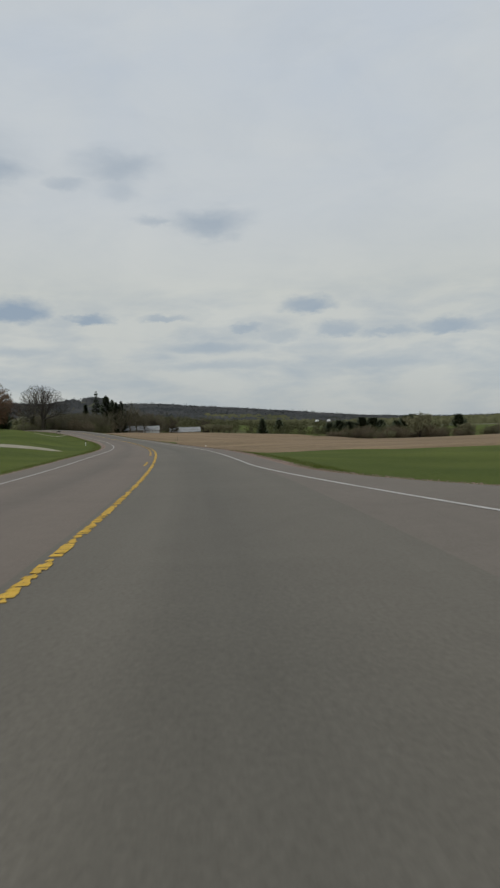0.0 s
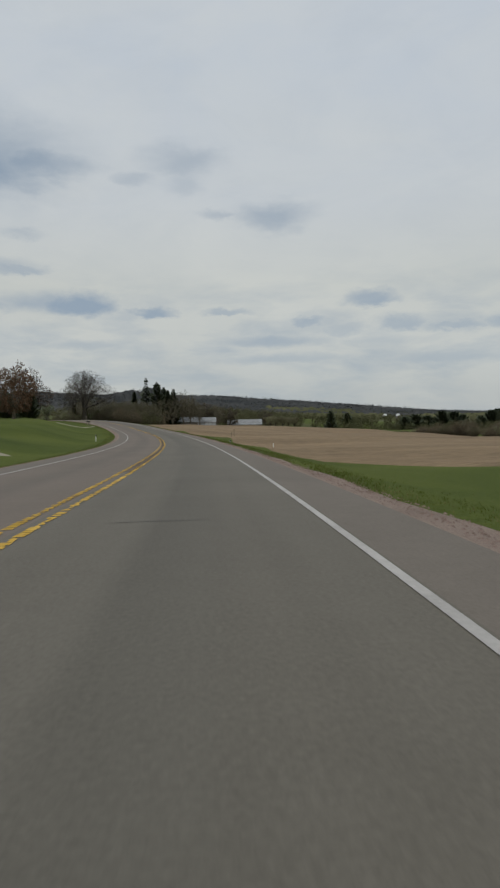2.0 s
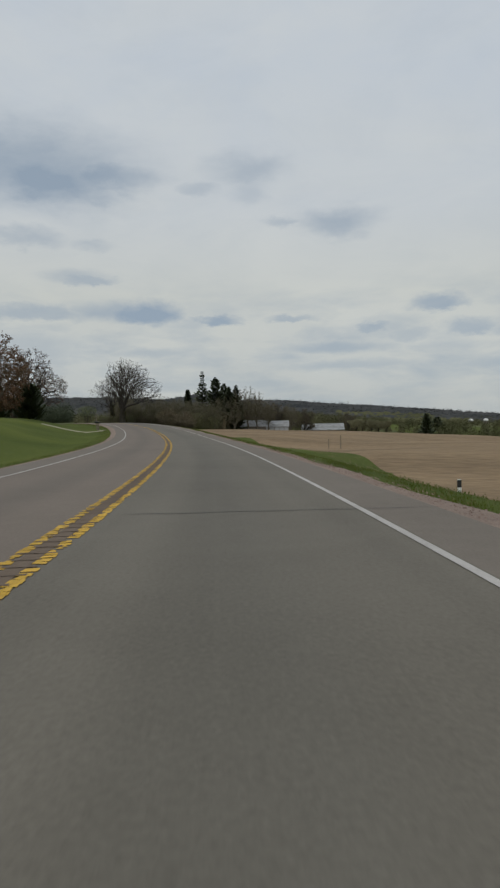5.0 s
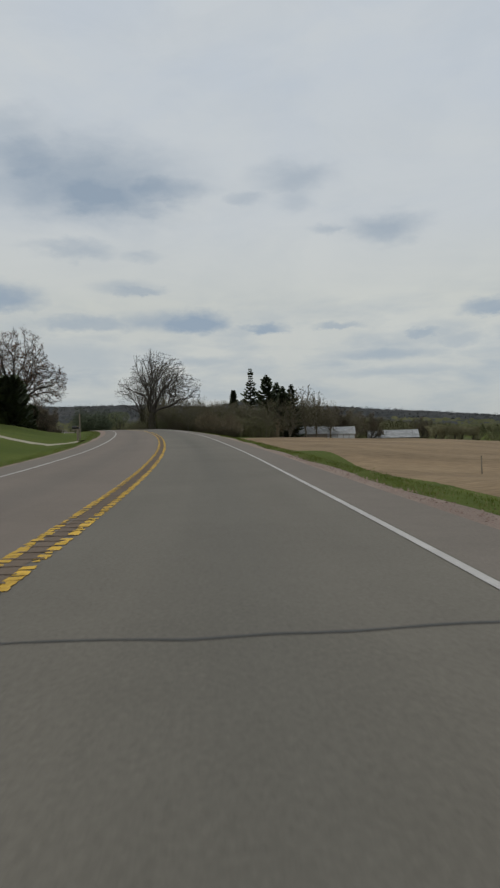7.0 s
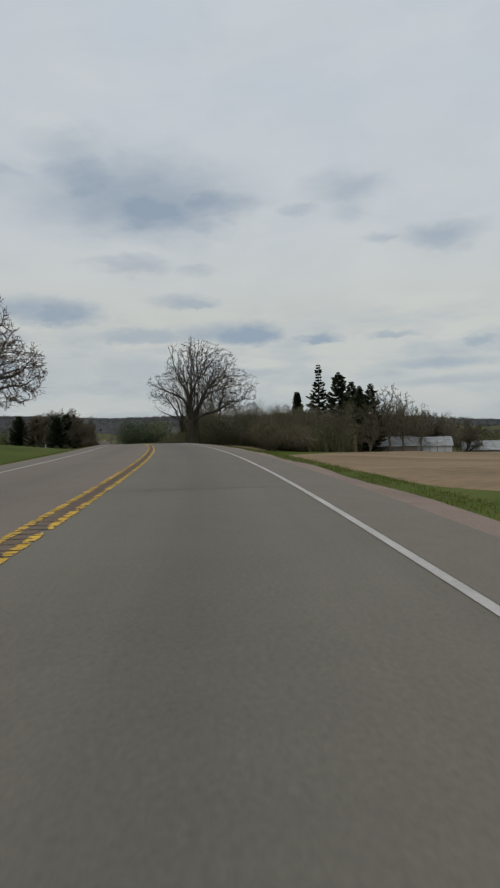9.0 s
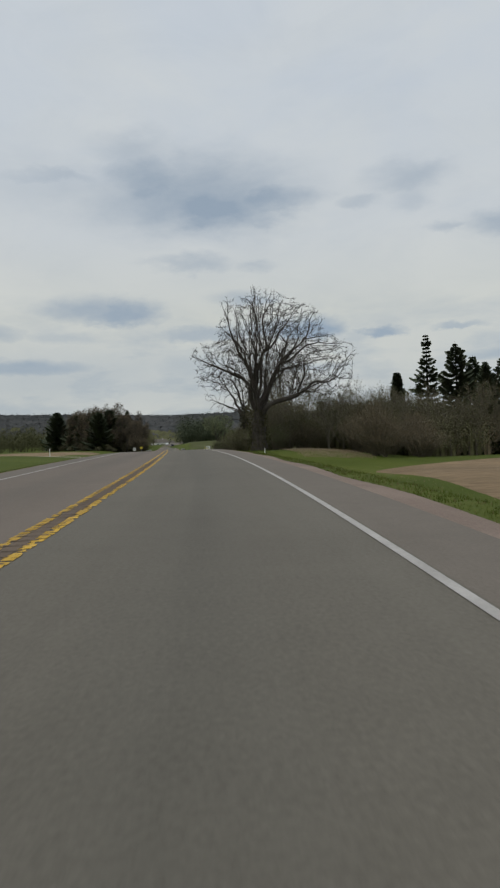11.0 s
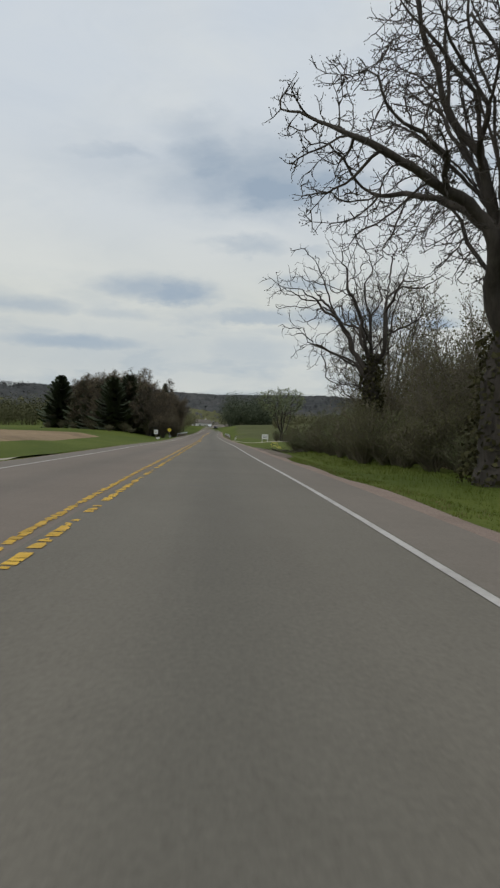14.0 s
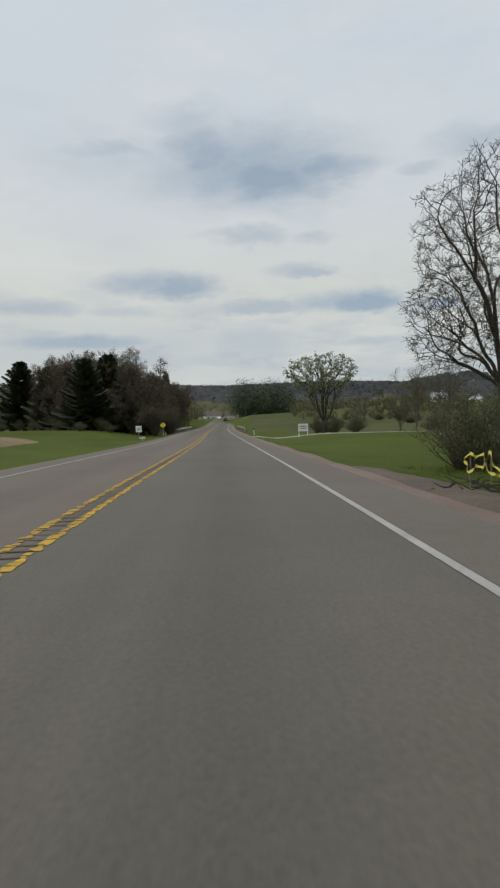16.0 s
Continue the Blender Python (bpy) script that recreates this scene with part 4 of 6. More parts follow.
YELLOW_PLAN = {"shape": (0, 0, 6.5, 5.4, 5.4, 5.6), "fine": 0.02, "levels": [
    level(0.5, 0.05, 0.03, 0.8, 8, length=3.0, radius=0.34),
    level(0.5, 0.09, 0.05, 0.2, 6, 14, 0.5, 38, 10.0, 0.45, fan=(5, 74)),
    level(0.4, 0.14, 0.05, 0.3, 4, 10, 0.25, 38, 2.6, 0.5),
    level(0.3, 0.18, 0.03, 0.4, 3, 7, 0.2, 40, 1.1, 0.55)]}
BUDDING_LIMBS = ((180, 30, 6.0, 1.3), (0, 28, 6.0, 1.4), (90, 16, 6.5, 1.6), (270, 16, 6.5, 1.6), (200, 46, 5.2, 1.2), (20, 46, 5.2, 1.2), (130, 40, 5.0, 1.4), (310, 40, 5.0, 1.4))
colony_tree("budding_tree", "round-crowned fork-stemmed tree in pale green spring leaf", stand(410, 14.4), ROAD_TURN, 12,
            colony(12, 2.2, BUDDING_LIMBS, ((0.0, 0.0, 7.2, 4.5, 4.5, 2.5, 800),), 0.36, 3.0, 0.62, floor=4.4, gaps=0.12, crook=0.15), 0.30, BARK, 0.018, 2, 0.5, GREEN_BUD, 0.17, 2, limb_from=0.06)

LEFT_PLAN = {"shape": (0, 0, 9.1, 7.9, 7.9, 8.0), "fine": 0.034, "levels": [
    level(0.6, 0.04, 0.04, 0.80, 8, length=3.6, radius=0.50),
    level(0.7, 0.09, 0.03, 0.12, 6, 14, 0.5, 38, 19.0, 0.46, fan=(4, 72)),
    level(0.5, 0.16, 0.04, 0.28, 4, 14, 0.2, 42, 4.2, 0.55),
    level(0.4, 0.18, 0.02, 0.35, 3, 10, 0.15, 45, 1.8, 0.6),
    level(0.3, 0.2, 0.0, 0.5, 3, 4, 0.2, 45, 0.7, 0.6)]}

# ---------------------------------------------------------------- evergreens
def conifer(name, label, at, seed, height, radius, gap=0.45, droop=0.25, low=0.06, dense=1.0, group="", taper=1.0, ragged=0.25):
    """A conifer: straight trunk and whorls of drooping, needle-covered boughs."""
    rng = random.Random(seed)
    ob = thing(name, label, "tree", at, group=group)
    trunk = Wood()
    trunk.tube([(0, 0, -0.3), (0, 0, height * 0.5), (0, 0, height)], [height * 0.016 + 0.04, height * 0.010 + 0.02, 0.012], 7)
    part("trunk", trunk.geo(), BARK, ob, smooth=True)
    boughs, needles = Wood(), Wood()
    z = height * low
    while z < height * 0.985:
        k = 1 - z / height
        reach = radius * (k ** taper) * rng.uniform(1 - ragged, 1 + ragged * 0.4) + 0.12
        n = rng.choice((6, 7, 8))
        a0 = rng.uniform(0, 6.28)
        for i in range(n):
            a = a0 + 6.28 * i / n + rng.uniform(-0.3, 0.3)
            ln = reach * rng.uniform(0.7, 1.1)
            d = Vector((math.cos(a), math.sin(a), 0))
            tilt = 0.35 * (1 - k) - droop * k
            pts = [Vector((0, 0, z)) + d * ln * f + Vector((0, 0, tilt * ln * f - 0.12 * ln * math.sin(f * 3.1) + 0.10 * ln * f * f)) for f in (0, 0.35, 0.7, 1.0)]
            boughs.tube(pts, [0.03 + 0.012 * ln, 0.02 + 0.008 * ln, 0.014, 0.006], 3)
            m = max(4, int(ln * 7 * dense))
            side = Vector((-d.y, d.x, 0))
            for j in range(m):
                f = (j + rng.random()) / m
                f = 0.12 + 0.9 * f
                x = min(f, 0.999) * 3
                b = min(int(x), 2)
                p = pts[b].lerp(pts[b + 1], x - b)
                wide = (0.30 + 0.24 * ln * (1 - 0.65 * f)) * rng.uniform(0.6, 1.2)
                for sgn in (-1, 1):
                    tip = p + side * wide * sgn + d * wide * 0.55 + Vector((0, 0, -0.25 * wide + rng.gauss(0, 0.05)))
                    e = d * 0.13 * (1 + 0.4 * ln) ** 0.5
                    up = Vector((0, 0, 0.07))
                    q = len(needles.v)
                    needles.v += [tuple(p - e), tuple(p + e * 0.6 + up), tuple(tip), tuple(tip - e * 0.8 - up)]
                    needles.f.append((q, q + 1, q + 2, q + 3))
        z += gap * rng.uniform(0.7, 1.35) * (0.55 + 0.7 * k)
    tagged(part("branchwork", boughs.geo(), BARK, ob), kind="stuff")
    tagged(part("foliage", needles.geo(), NEEDLE, ob), kind="stuff")
    return ob


def spot(x, y):
    return (x, y, land(x, y))


def tip_height(x, y, tip):
    return tip - land(x, y)


conifer("pine_tree", "tall thin-crowned old spruce with ragged tiers", spot(-54.1, 348.2), 3, tip_height(-54.1, 348.2, 27.0), 5.0, gap=0.80, droop=0.22, low=0.10, dense=1.5, taper=0.8, ragged=0.5, group="spruces behind the field")
conifer("pine_tree", "dark full spruce in the farm windbreak", spot(-49.0, 346.5), 5, tip_height(-49, 346.5, 24.9), 6.8, gap=0.68, droop=0.30, low=0.03, dense=2.0, taper=0.80, ragged=0.55, group="spruces behind the field")
conifer("pine_tree", "dark full spruce in the farm windbreak", spot(-46.3, 349.0), 6, tip_height(-46.3, 349, 22.6), 6.2, gap=0.68, droop=0.30, low=0.03, dense=2.0, taper=0.80, ragged=0.55, group="spruces behind the field")
conifer("pine_tree", "dark full spruce in the farm windbreak", spot(-44.2, 346.5), 7, tip_height(-44.2, 346.5, 21.0), 5.8, gap=0.5, low=0.03, dense=2.0, taper=0.85, ragged=0.4, group="spruces behind the field")
conifer("pine_tree", "slender dark spruce in the farm windbreak", spot(-41.5, 346.5), 9, tip_height(-41.5, 346.5, 21.4), 5.0, gap=0.68, droop=0.30, low=0.03, dense=2.0, taper=0.80, ragged=0.55, group="spruces behind the field")
conifer("arborvitae", "narrow dark columnar cedar beside the spruces", spot(-59.4, 347.8), 13, tip_height(-59.4, 347.8, 20.4), 2.1, gap=0.4, droop=-0.5, low=0.03, dense=1.6, taper=0.45, ragged=0.2)
conifer("field_cedar", "broad dark cedar standing alone past the field", spot(35.5, 426), 14, 12.6, 4.6, gap=0.5, dense=1.2, low=0.03, taper=0.6)
for k, (x, y, h) in enumerate(((88, 483, 10.5), (96, 488, 12), (112, 484, 13), (121, 490, 12.5), (146, 492, 12.5), (152, 497, 13), (190, 505, 11), (60, 560, 9), (104, 490, 11), (128, 494, 10.5), (138, 488, 9.5))):
    conifer("field_cedar", "broad dark cedar in the far hedgerow", spot(x, y), 40 + k, h, h * 0.72, gap=0.7, dense=1.0, low=0.03, taper=0.45, group="cedars past the field")
for k, (x, y, h, r) in enumerate(((-66.9, 232.2, 7.2, 2.9), (-71.4, 227.4, 7.0, 2.2), (-76.0, 223.0, 6.2, 2.2))):
    conifer("evergreen_shrub", "dense dark rounded evergreen on the grassy bank", spot(x, y), 60 + k, h, r, gap=0.3, droop=-0.35, low=0.02, dense=2.0, taper=0.35, ragged=0.15, group="evergreens on the bank")
for x, y, h, r, label in ((-179.2, 410.5, 13.0, 6.0, "broad dark cone-shaped spruce standing apart by the field"), (-159.9, 405.1, 12.0, 5.8, "dark broad spruce at the wood's edge"),
                          (-158.8, 410.0, 13.0, 5.8, "dark broad spruce at the wood's edge"), (-171.0, 409.5, 11.6, 5.6, "dark spruce crowded into the wood's edge"), (-167.0, 408.0, 10.8, 5.4, "dark spruce crowded into the wood's edge"),
                          (-163.5, 409.0, 12.4, 5.6, "dark spruce crowded into the wood's edge"), (-155.5, 411.0, 11.0, 5.2, "dark spruce crowded into the wood's edge"),
                          (-246.6, 569.2, 20.0, 4.5, "far dark pine above the roadside wood")):
    conifer("roadside_spruce", label, spot(x, y), int(h * 10), h, r, gap=0.42, dense=1.6, low=0.02, taper=0.62, ragged=0.3, group="spruces at the wood's edge")


# ---------------------------------------------------------------- brush
def bush(name, label, at, seed, height, radius, mat, stems=26, leaves=1600, size=0.2, bark=TWIG, group=""):
    """A thicket: arching stems from one root and a broken cloud of small leaves along them."""
    rng = random.Random(seed)
    ob = thing(name, label, "bush", at, group=group)
    wood, leaf = Wood(), Wood()
    lines = []
    for _ in range(stems):
        a, out = rng.uniform(0, 6.28), rng.uniform(0.1, 1.0)
        h = height * rng.uniform(0.6, 1.05) * (1 - 0.35 * out)
        pts = [Vector((math.cos(a) * radius * out * f + rng.gauss(0, 0.10), math.sin(a) * radius * out * f + rng.gauss(0, 0.10), -0.15 + h * (1.25 * f - 0.25 * f * f))) for f in (0.05, 0.3, 0.55, 0.8, 1.0)]
        wood.tube(pts, [0.045, 0.035, 0.025, 0.016, 0.008], 4)
        lines.append(pts)
        for _ in range(9):
            i = rng.randint(1, 3)
            p = pts[i].lerp(pts[i + 1], rng.random())
            q = p + Vector((rng.gauss(0, 0.5), rng.gauss(0, 0.5), rng.uniform(0.2, 0.9))) * height * 0.2
            wood.tube([p, (p + q) / 2 + Vector((rng.gauss(0, 0.05), rng.gauss(0, 0.05), 0)), q], [0.014, 0.010, 0.005], 3)
            lines.append([p, q, q, q, q])
    for _ in range(leaves):
        pts = rng.choice(lines)
        i = rng.randint(0, 3)
        p = pts[i].lerp(pts[i + 1], rng.random()) + Vector((rng.gauss(0, 0.22), rng.gauss(0, 0.22), rng.gauss(0, 0.18))) * (0.5 + height * 0.10)
        if p.z > 0:
            leaf.leaf(rng, p, size * rng.uniform(0.5, 1.3))
    tagged(part("branchwork", wood.geo(), bark, ob), kind="stuff")
    tagged(part("foliage", leaf.geo(), mat, ob), kind="stuff")
    return ob


rng = random.Random(77)
bush_a = bush("roadside_bush", "dense dark tangled roadside brush, barely in leaf", stand(318, 13), 1, 3.8, 2.3, BRUSH, 70, 9500, 0.066, group="brush beside the oak")
bush_b = bush("roadside_bush", "dense dark tangled roadside brush, barely in leaf", stand(326, 11.5), 2, 3.2, 2.2, BRUSH, 70, 8500, 0.064, group="brush beside the oak")
bush_c = bush("brown_bush", "brown-twigged thicket with withered leaves", stand(300, 24), 3, 4.6, 2.6, BRUSH_BROWN, 74, 10500, 0.072, group="brown thicket behind the verge")
bush_d = bush("brown_bush", "brown-twigged thicket with withered leaves", stand(306, 30), 5, 5.6, 2.8, BRUSH_BROWN, 74, 11500, 0.075, group="brown thicket behind the verge")
green_bush = bush("green_bush", "bushy shrub in fresh grey-green leaf", stand(343, 11), 6, 3.6, 2.0, BRUSH_GREEN, 46, 5600, 0.070, group="shrubs in leaf")


def again(ob, s, lat, k=1.0, dz=-0.1):
    x, y, z = stand(s, lat, dz)
    return copy_thing(ob, pose(x, y, z, 0, 0, rng.uniform(0, 360)) @ Matrix.Diagonal((k, k, k * rng.uniform(0.85, 1.15), 1)))


for s in np.arange(314, 346, 2.6):
    for lat in (11.2, 14.5, 18.5):
        if abs(s - 310) < 5 and lat < 14:
            continue
        again(rng.choice((bush_a, bush_b, green_bush, bush_a) if lat < 16 else (bush_a, bush_b, bush_c)), s + rng.uniform(-1.2, 1.2), lat + rng.uniform(-1.0, 1.0), rng.uniform(0.42, 1.15) * (1.0 if lat < 16 else 1.2))
for s in np.arange(284, 352, 4.2):
    for lat in (24, 30, 37, 45):
        if s < 298 or (lat > 33 and s < 318) or (lat > 40 and s < 336):
            continue
        again(rng.choice((bush_c, bush_d, bush_c, bush_a)), s + rng.uniform(-2, 2), lat + rng.uniform(-2, 2), rng.uniform(0.85, 1.4))
for s, lat in ((345.5, 12.5), (347, 15.5), (341, 19.5), (349, 12.8), (339.5, 10.8), (351, 15.0), (336, 11.2), (344, 10.6), (348, 10.9), (352.5, 12.2), (332, 10.9), (346, 13.4)):
    again(green_bush, s, lat, rng.uniform(0.6, 0.95))
for _ in range(22):
    again(rng.choice((green_bush, bush_a, bush_b, green_bush)), rng.uniform(343, 353), rng.uniform(9.2, 14.5), rng.uniform(0.38, 0.72))
SCRUB = ((45, 288), (52, 255), (62, 228), (78, 208), (112, 192))
for k in range(90):
    t = k / 89 * 3.999
    i = int(t)
    x = SCRUB[i][0] + (SCRUB[i + 1][0] - SCRUB[i][0]) * (t - i) + rng.uniform(-4, 4)
    y = SCRUB[i][1] + (SCRUB[i + 1][1] - SCRUB[i][1]) * (t - i) + rng.uniform(-6, 6)
    m = rng.uniform(0.65, 1.10)
    copy_thing(rng.choice((bush_c, bush_d, bush_a, bush_c)), pose(x, y, land(x, y) - 0.1, 0, 0, rng.uniform(0, 360)) @ Matrix.Diagonal((m * 1.3, m * 1.3, m * 0.9, 1)))

SAP_PLAN = {"shape": (0, 0, 6.0, 3.4, 3.4, 5.6), "fine": 0.018, "levels": [
    level(0.7, 0.05, 0.04, 0.6, 6, length=3.0, radius=0.16),
    level(0.7, 0.07, 0.10, 0.25, 5, 7, 0.15, 26, 9.0, 0.6),
    level(0.5, 0.14, 0.05, 0.3, 4, 13, 0.2, 38, 2.6, 0.5),
    level(0.35, 0.18, 0.03, 0.4, 3, 9, 0.15, 42, 1.1, 0.55)]}
saps = [tree_thing("sapling", "slim bare pale-stemmed tree rising from the thicket", stand(322 + 5 * i, 32 + 6 * i), 200 + i, SAP_PLAN, BARK_PALE, BRUSH, 0.10, 2, 0.2, group="slim trees in the thicket") for i in range(3)]
for _ in range(70):
    again(rng.choice(saps), rng.uniform(316, 352), rng.uniform(22, 46), rng.uniform(0.7, 1.15))
for _ in range(24):
    s, lat = rng.uniform(314, 349), rng.uniform(12.5, 22)
    again(rng.choice(saps), s, lat, rng.uniform(0.55, 0.95))
for x, y, k in ((-41.5, 341, 1.0), (-36.5, 360.5, 1.15), (-32, 364.5, 1.15), (-38.5, 361, 1.2), (-23.5, 366, 1.1)):
    copy_thing(saps[0], pose(x, y, land(x, y) - 0.1, 0, 0, rng.uniform(0, 360)) @ Matrix.Diagonal((k * 1.1, k * 1.1, k, 1)))
for x, y, k in ((-46, 341, 0.8), (-51, 341, 0.8), (-57, 342, 0.9)):
    copy_thing(rng.choice((bush_a, bush_c)), pose(x, y, land(x, y) - 0.1, 0, 0, rng.uniform(0, 360)) @ Matrix.Diagonal((k, k, k, 1)))

olive = tree_thing("hedgerow_tree", "round tree in olive-yellow bud at the field's far edge", spot(68, 211), 77, YELLOW_PLAN, BARK, BUD, 0.34, 6, 0.4, group="budding trees past the field")
olive.matrix_basis = olive.matrix_basis @ Matrix.Diagonal((0.95, 0.95, 0.92, 1))
for x, y, k in ((77, 214, 0.5), (88, 222, 0.6), (99, 212, 0.55), (62, 222, 0.42), (1.5, 370, 0.62), (7.5, 369, 0.62), (13.0, 371, 0.58), (4.0, 375, 0.6), (10.5, 376, 0.6)):
    copy_thing(olive, pose(x, y, land(x, y) - 0.1, 0, 0, rng.uniform(0, 360)) @ Matrix.Diagonal((k, k, k, 1)))

# the wood on the far side: bare trees between and behind the spruces
wood_a = tree_thing("wood_tree", "bare grey-brown tree in the roadside wood", spot(-172, 430), 301, LEFT_PLAN, BARK, BRUSH_BROWN, 0.15, 2, 0.25, group="bare trees of the wood", twig_bark=BARK)
wood_b = tree_thing("wood_tree", "bare tree with russet buds in the roadside wood", spot(-170, 421), 302, SAP_PLAN, TWIG, BRUSH_BROWN, 0.16, 3, 0.3, group="bare trees of the wood")
for _ in range(70):
    s = 449 + 125 * rng.random() ** 1.3
    lat = -16.0 - 11 * rng.random() + 4 * min(1.0, (s - 449) / 60)
    src = rng.choice((wood_a, wood_b, wood_a))
    again(src, s, lat, rng.uniform(0.62, 0.82) * (1.0 if src is wood_a else 1.35))
for s, lat, k in ((437, -20, 0.55), (439, -15.5, 0.5), (441, -24, 0.6), (444, -29, 0.6), (450, -36, 0.5), (446, -32, 0.5), (441, -17.5, 0.8), (452, -30.5, 0.9), (449, -27, 0.8)):
    again(rng.choice((bush_a, bush_b)), s, lat, k)
for x, y, k in ((-174.0, 414.0, 0.66), (-169.0, 411.0, 0.72), (-166.0, 416.0, 0.80), (-162.5, 413.0, 0.84), (-163.0, 404.5, 0.55), (-156.0, 414.0, 0.85), (-152.5, 409.0, 0.70), (-171.5, 421.0, 0.84), (-177.0, 420.0, 0.70), (-183.0, 418.0, 0.62)):
    copy_thing(wood_a, pose(x, y, land(x, y) - 0.1, 0, 0, rng.uniform(0, 360)) @ Matrix.Diagonal((k, k, k, 1)))
for _ in range(26):
    x, y, k = rng.uniform(-184, -150), rng.uniform(407, 420), rng.uniform(0.6, 1.2)
    copy_thing(rng.choice((bush_a, bush_b, bush_d)), pose(x, y, land(x, y) - 0.1, 0, 0, rng.uniform(0, 360)) @ Matrix.Diagonal((k, k, k, 1)))
for _ in range(60):
    s, lat = rng.uniform(444, 575), rng.uniform(-26, -13)
    again(rng.choice((bush_a, bush_c, bush_d)), s, lat, rng.uniform(0.8, 1.4))
for x, y, k in ((-40.0, 366.0, 0.80), (-35.0, 368.0, 0.78), (-30.0, 371.0, 0.70), (-25.5, 374.0, 0.62), (-19.0, 384.0, 0.6), (-1.0, 402.0, 0.55)):
    copy_thing(wood_a, pose(x, y, land(x, y) - 0.1, 0, 0, rng.uniform(0, 360)) @ Matrix.Diagonal((k, k, k, 1)))
for _ in range(70):
    s, lat = rng.uniform(408, 475), rng.uniform(17, 80)
    src = rng.choice((bush_a, bush_b, green_bush, bush_b, saps[1]))
    x, y, z = stand(s, lat, -0.1)
    k = rng.uniform(0.35, 0.7)
    wide = 1.5 if src in (bush_a, bush_b, green_bush) else 1.0
    copy_thing(src, pose(x, y, z, 0, 0, rng.uniform(0, 360)) @ Matrix.Diagonal((k * wide, k * wide * 1.2, k * rng.uniform(0.7, 1.1), 1)))
for s_, lat_, k_ in ((410.5, 13.6, 0.6), (409, 15.6, 0.7), (412, 15.8, 0.75), (407, 17.5, 0.6)):
    again(green_bush, s_, lat_, k_)
again(saps[1], 404, 27.5, 0.95)
again(saps[2], 408, 25, 0.85)


# ---------------------------------------------------------------- farm buildings
def shed(name, label, at, turn, length, width, wall, rise, roof_mat, wall_mat, bays, hoop=False, group=""):
    """A long farm shed: walls with posts, a pitched or hooped sheet roof with seams, gable ends and a door."""
    ob = thing(name, label, "shed", at, turn, group=group)
    part("wall", box(length, width, wall + 0.6, (0, 0, -0.6), 0.03), wall_mat, ob)
    sect = []
    steps = 10 if hoop else 2
    for k in range(steps + 1):
        f = k / steps
        y = (-0.5 + f) * (width + 0.7)
        z = wall + rise * (math.sin(math.pi * f) ** 0.75 if hoop else 1 - abs(2 * f - 1))
        sect.append((y, z - 0.05))
    for i in range(bays):
        x0, x1 = -length / 2 - 0.3 + (length + 0.6) * i / bays, -length / 2 - 0.3 + (length + 0.6) * (i + 1) / bays - 0.05
        v, f = [], []
        for x in (x0, x1):
            for t in (0.0, 0.12):
                v += [(x, y, z + t) for y, z in sect]
        n = len(sect)
        for k in range(n - 1):
            f += [(n + k, n + k + 1, 3 * n + k + 1, 3 * n + k), (k + 1, k, 2 * n + k, 2 * n + k + 1), (k, k + 1, n + k + 1, n + k), (2 * n + k + 1, 2 * n + k, 3 * n + k, 3 * n + k + 1)]
        f += [(0, n, 3 * n, 2 * n), (n - 1, 3 * n - 1, 4 * n - 1, 2 * n - 1)]
        part("roof_sheet", (v, f), roof_mat, ob)
    for sx in (-1, 1):
        x = sx * (length / 2 - 0.1)
        v = [(x, y * 0.93, z) for y, z in sect] + [(x + sx * 0.13, y * 0.93, z) for y, z in sect]
        n = len(sect)
        f = [tuple(range(n)), tuple(range(2 * n - 1, n - 1, -1))] + [(k, k + 1, n + k + 1, n + k) for k in range(n - 1)] + [(n - 1, 0, n, 2 * n - 1)]
        part("gable", (v, f), wall_mat, ob)
    for i in range(bays + 1):
        x = -length / 2 + length * i / bays
        for sy in (-1, 1):
            part("post", box(0.14, 0.14, wall + 0.3, (x, sy * (width / 2 + 0.06), -0.4)), POST_WOOD, ob)
    part("door", box(0.10, 2.6, min(2.6, wall), (length / 2 + 0.04, 0, 0), 0.01), WALL_DARK, ob, "dark plank door")
    return ob


shed("long_shed", "long low shed with a weathered white sheet roof", (-42.0, 352.2, land(-42.0, 352.2) - 0.2), 10, 20, 8, 1.9, 2.4, ROOF_WHITE, WALL_DARK, 7, group="farm sheds")
shed("hoop_house", "white hooped greenhouse with pale sheet sides", (-29.0, 357.0, land(-29, 357) - 0.2), 6, 10.4, 9, 2.1, 2.3, ROOF_WHITE, WALL_PALE, 6, True, group="farm sheds")
shed("long_shed", "long white-roofed shed with dark open side", (-11.5, 390.0, land(-11.5, 390) - 0.2), 3, 17, 8, 1.5, 2.7, ROOF_WHITE, WALL_DARK, 8, group="farm sheds")


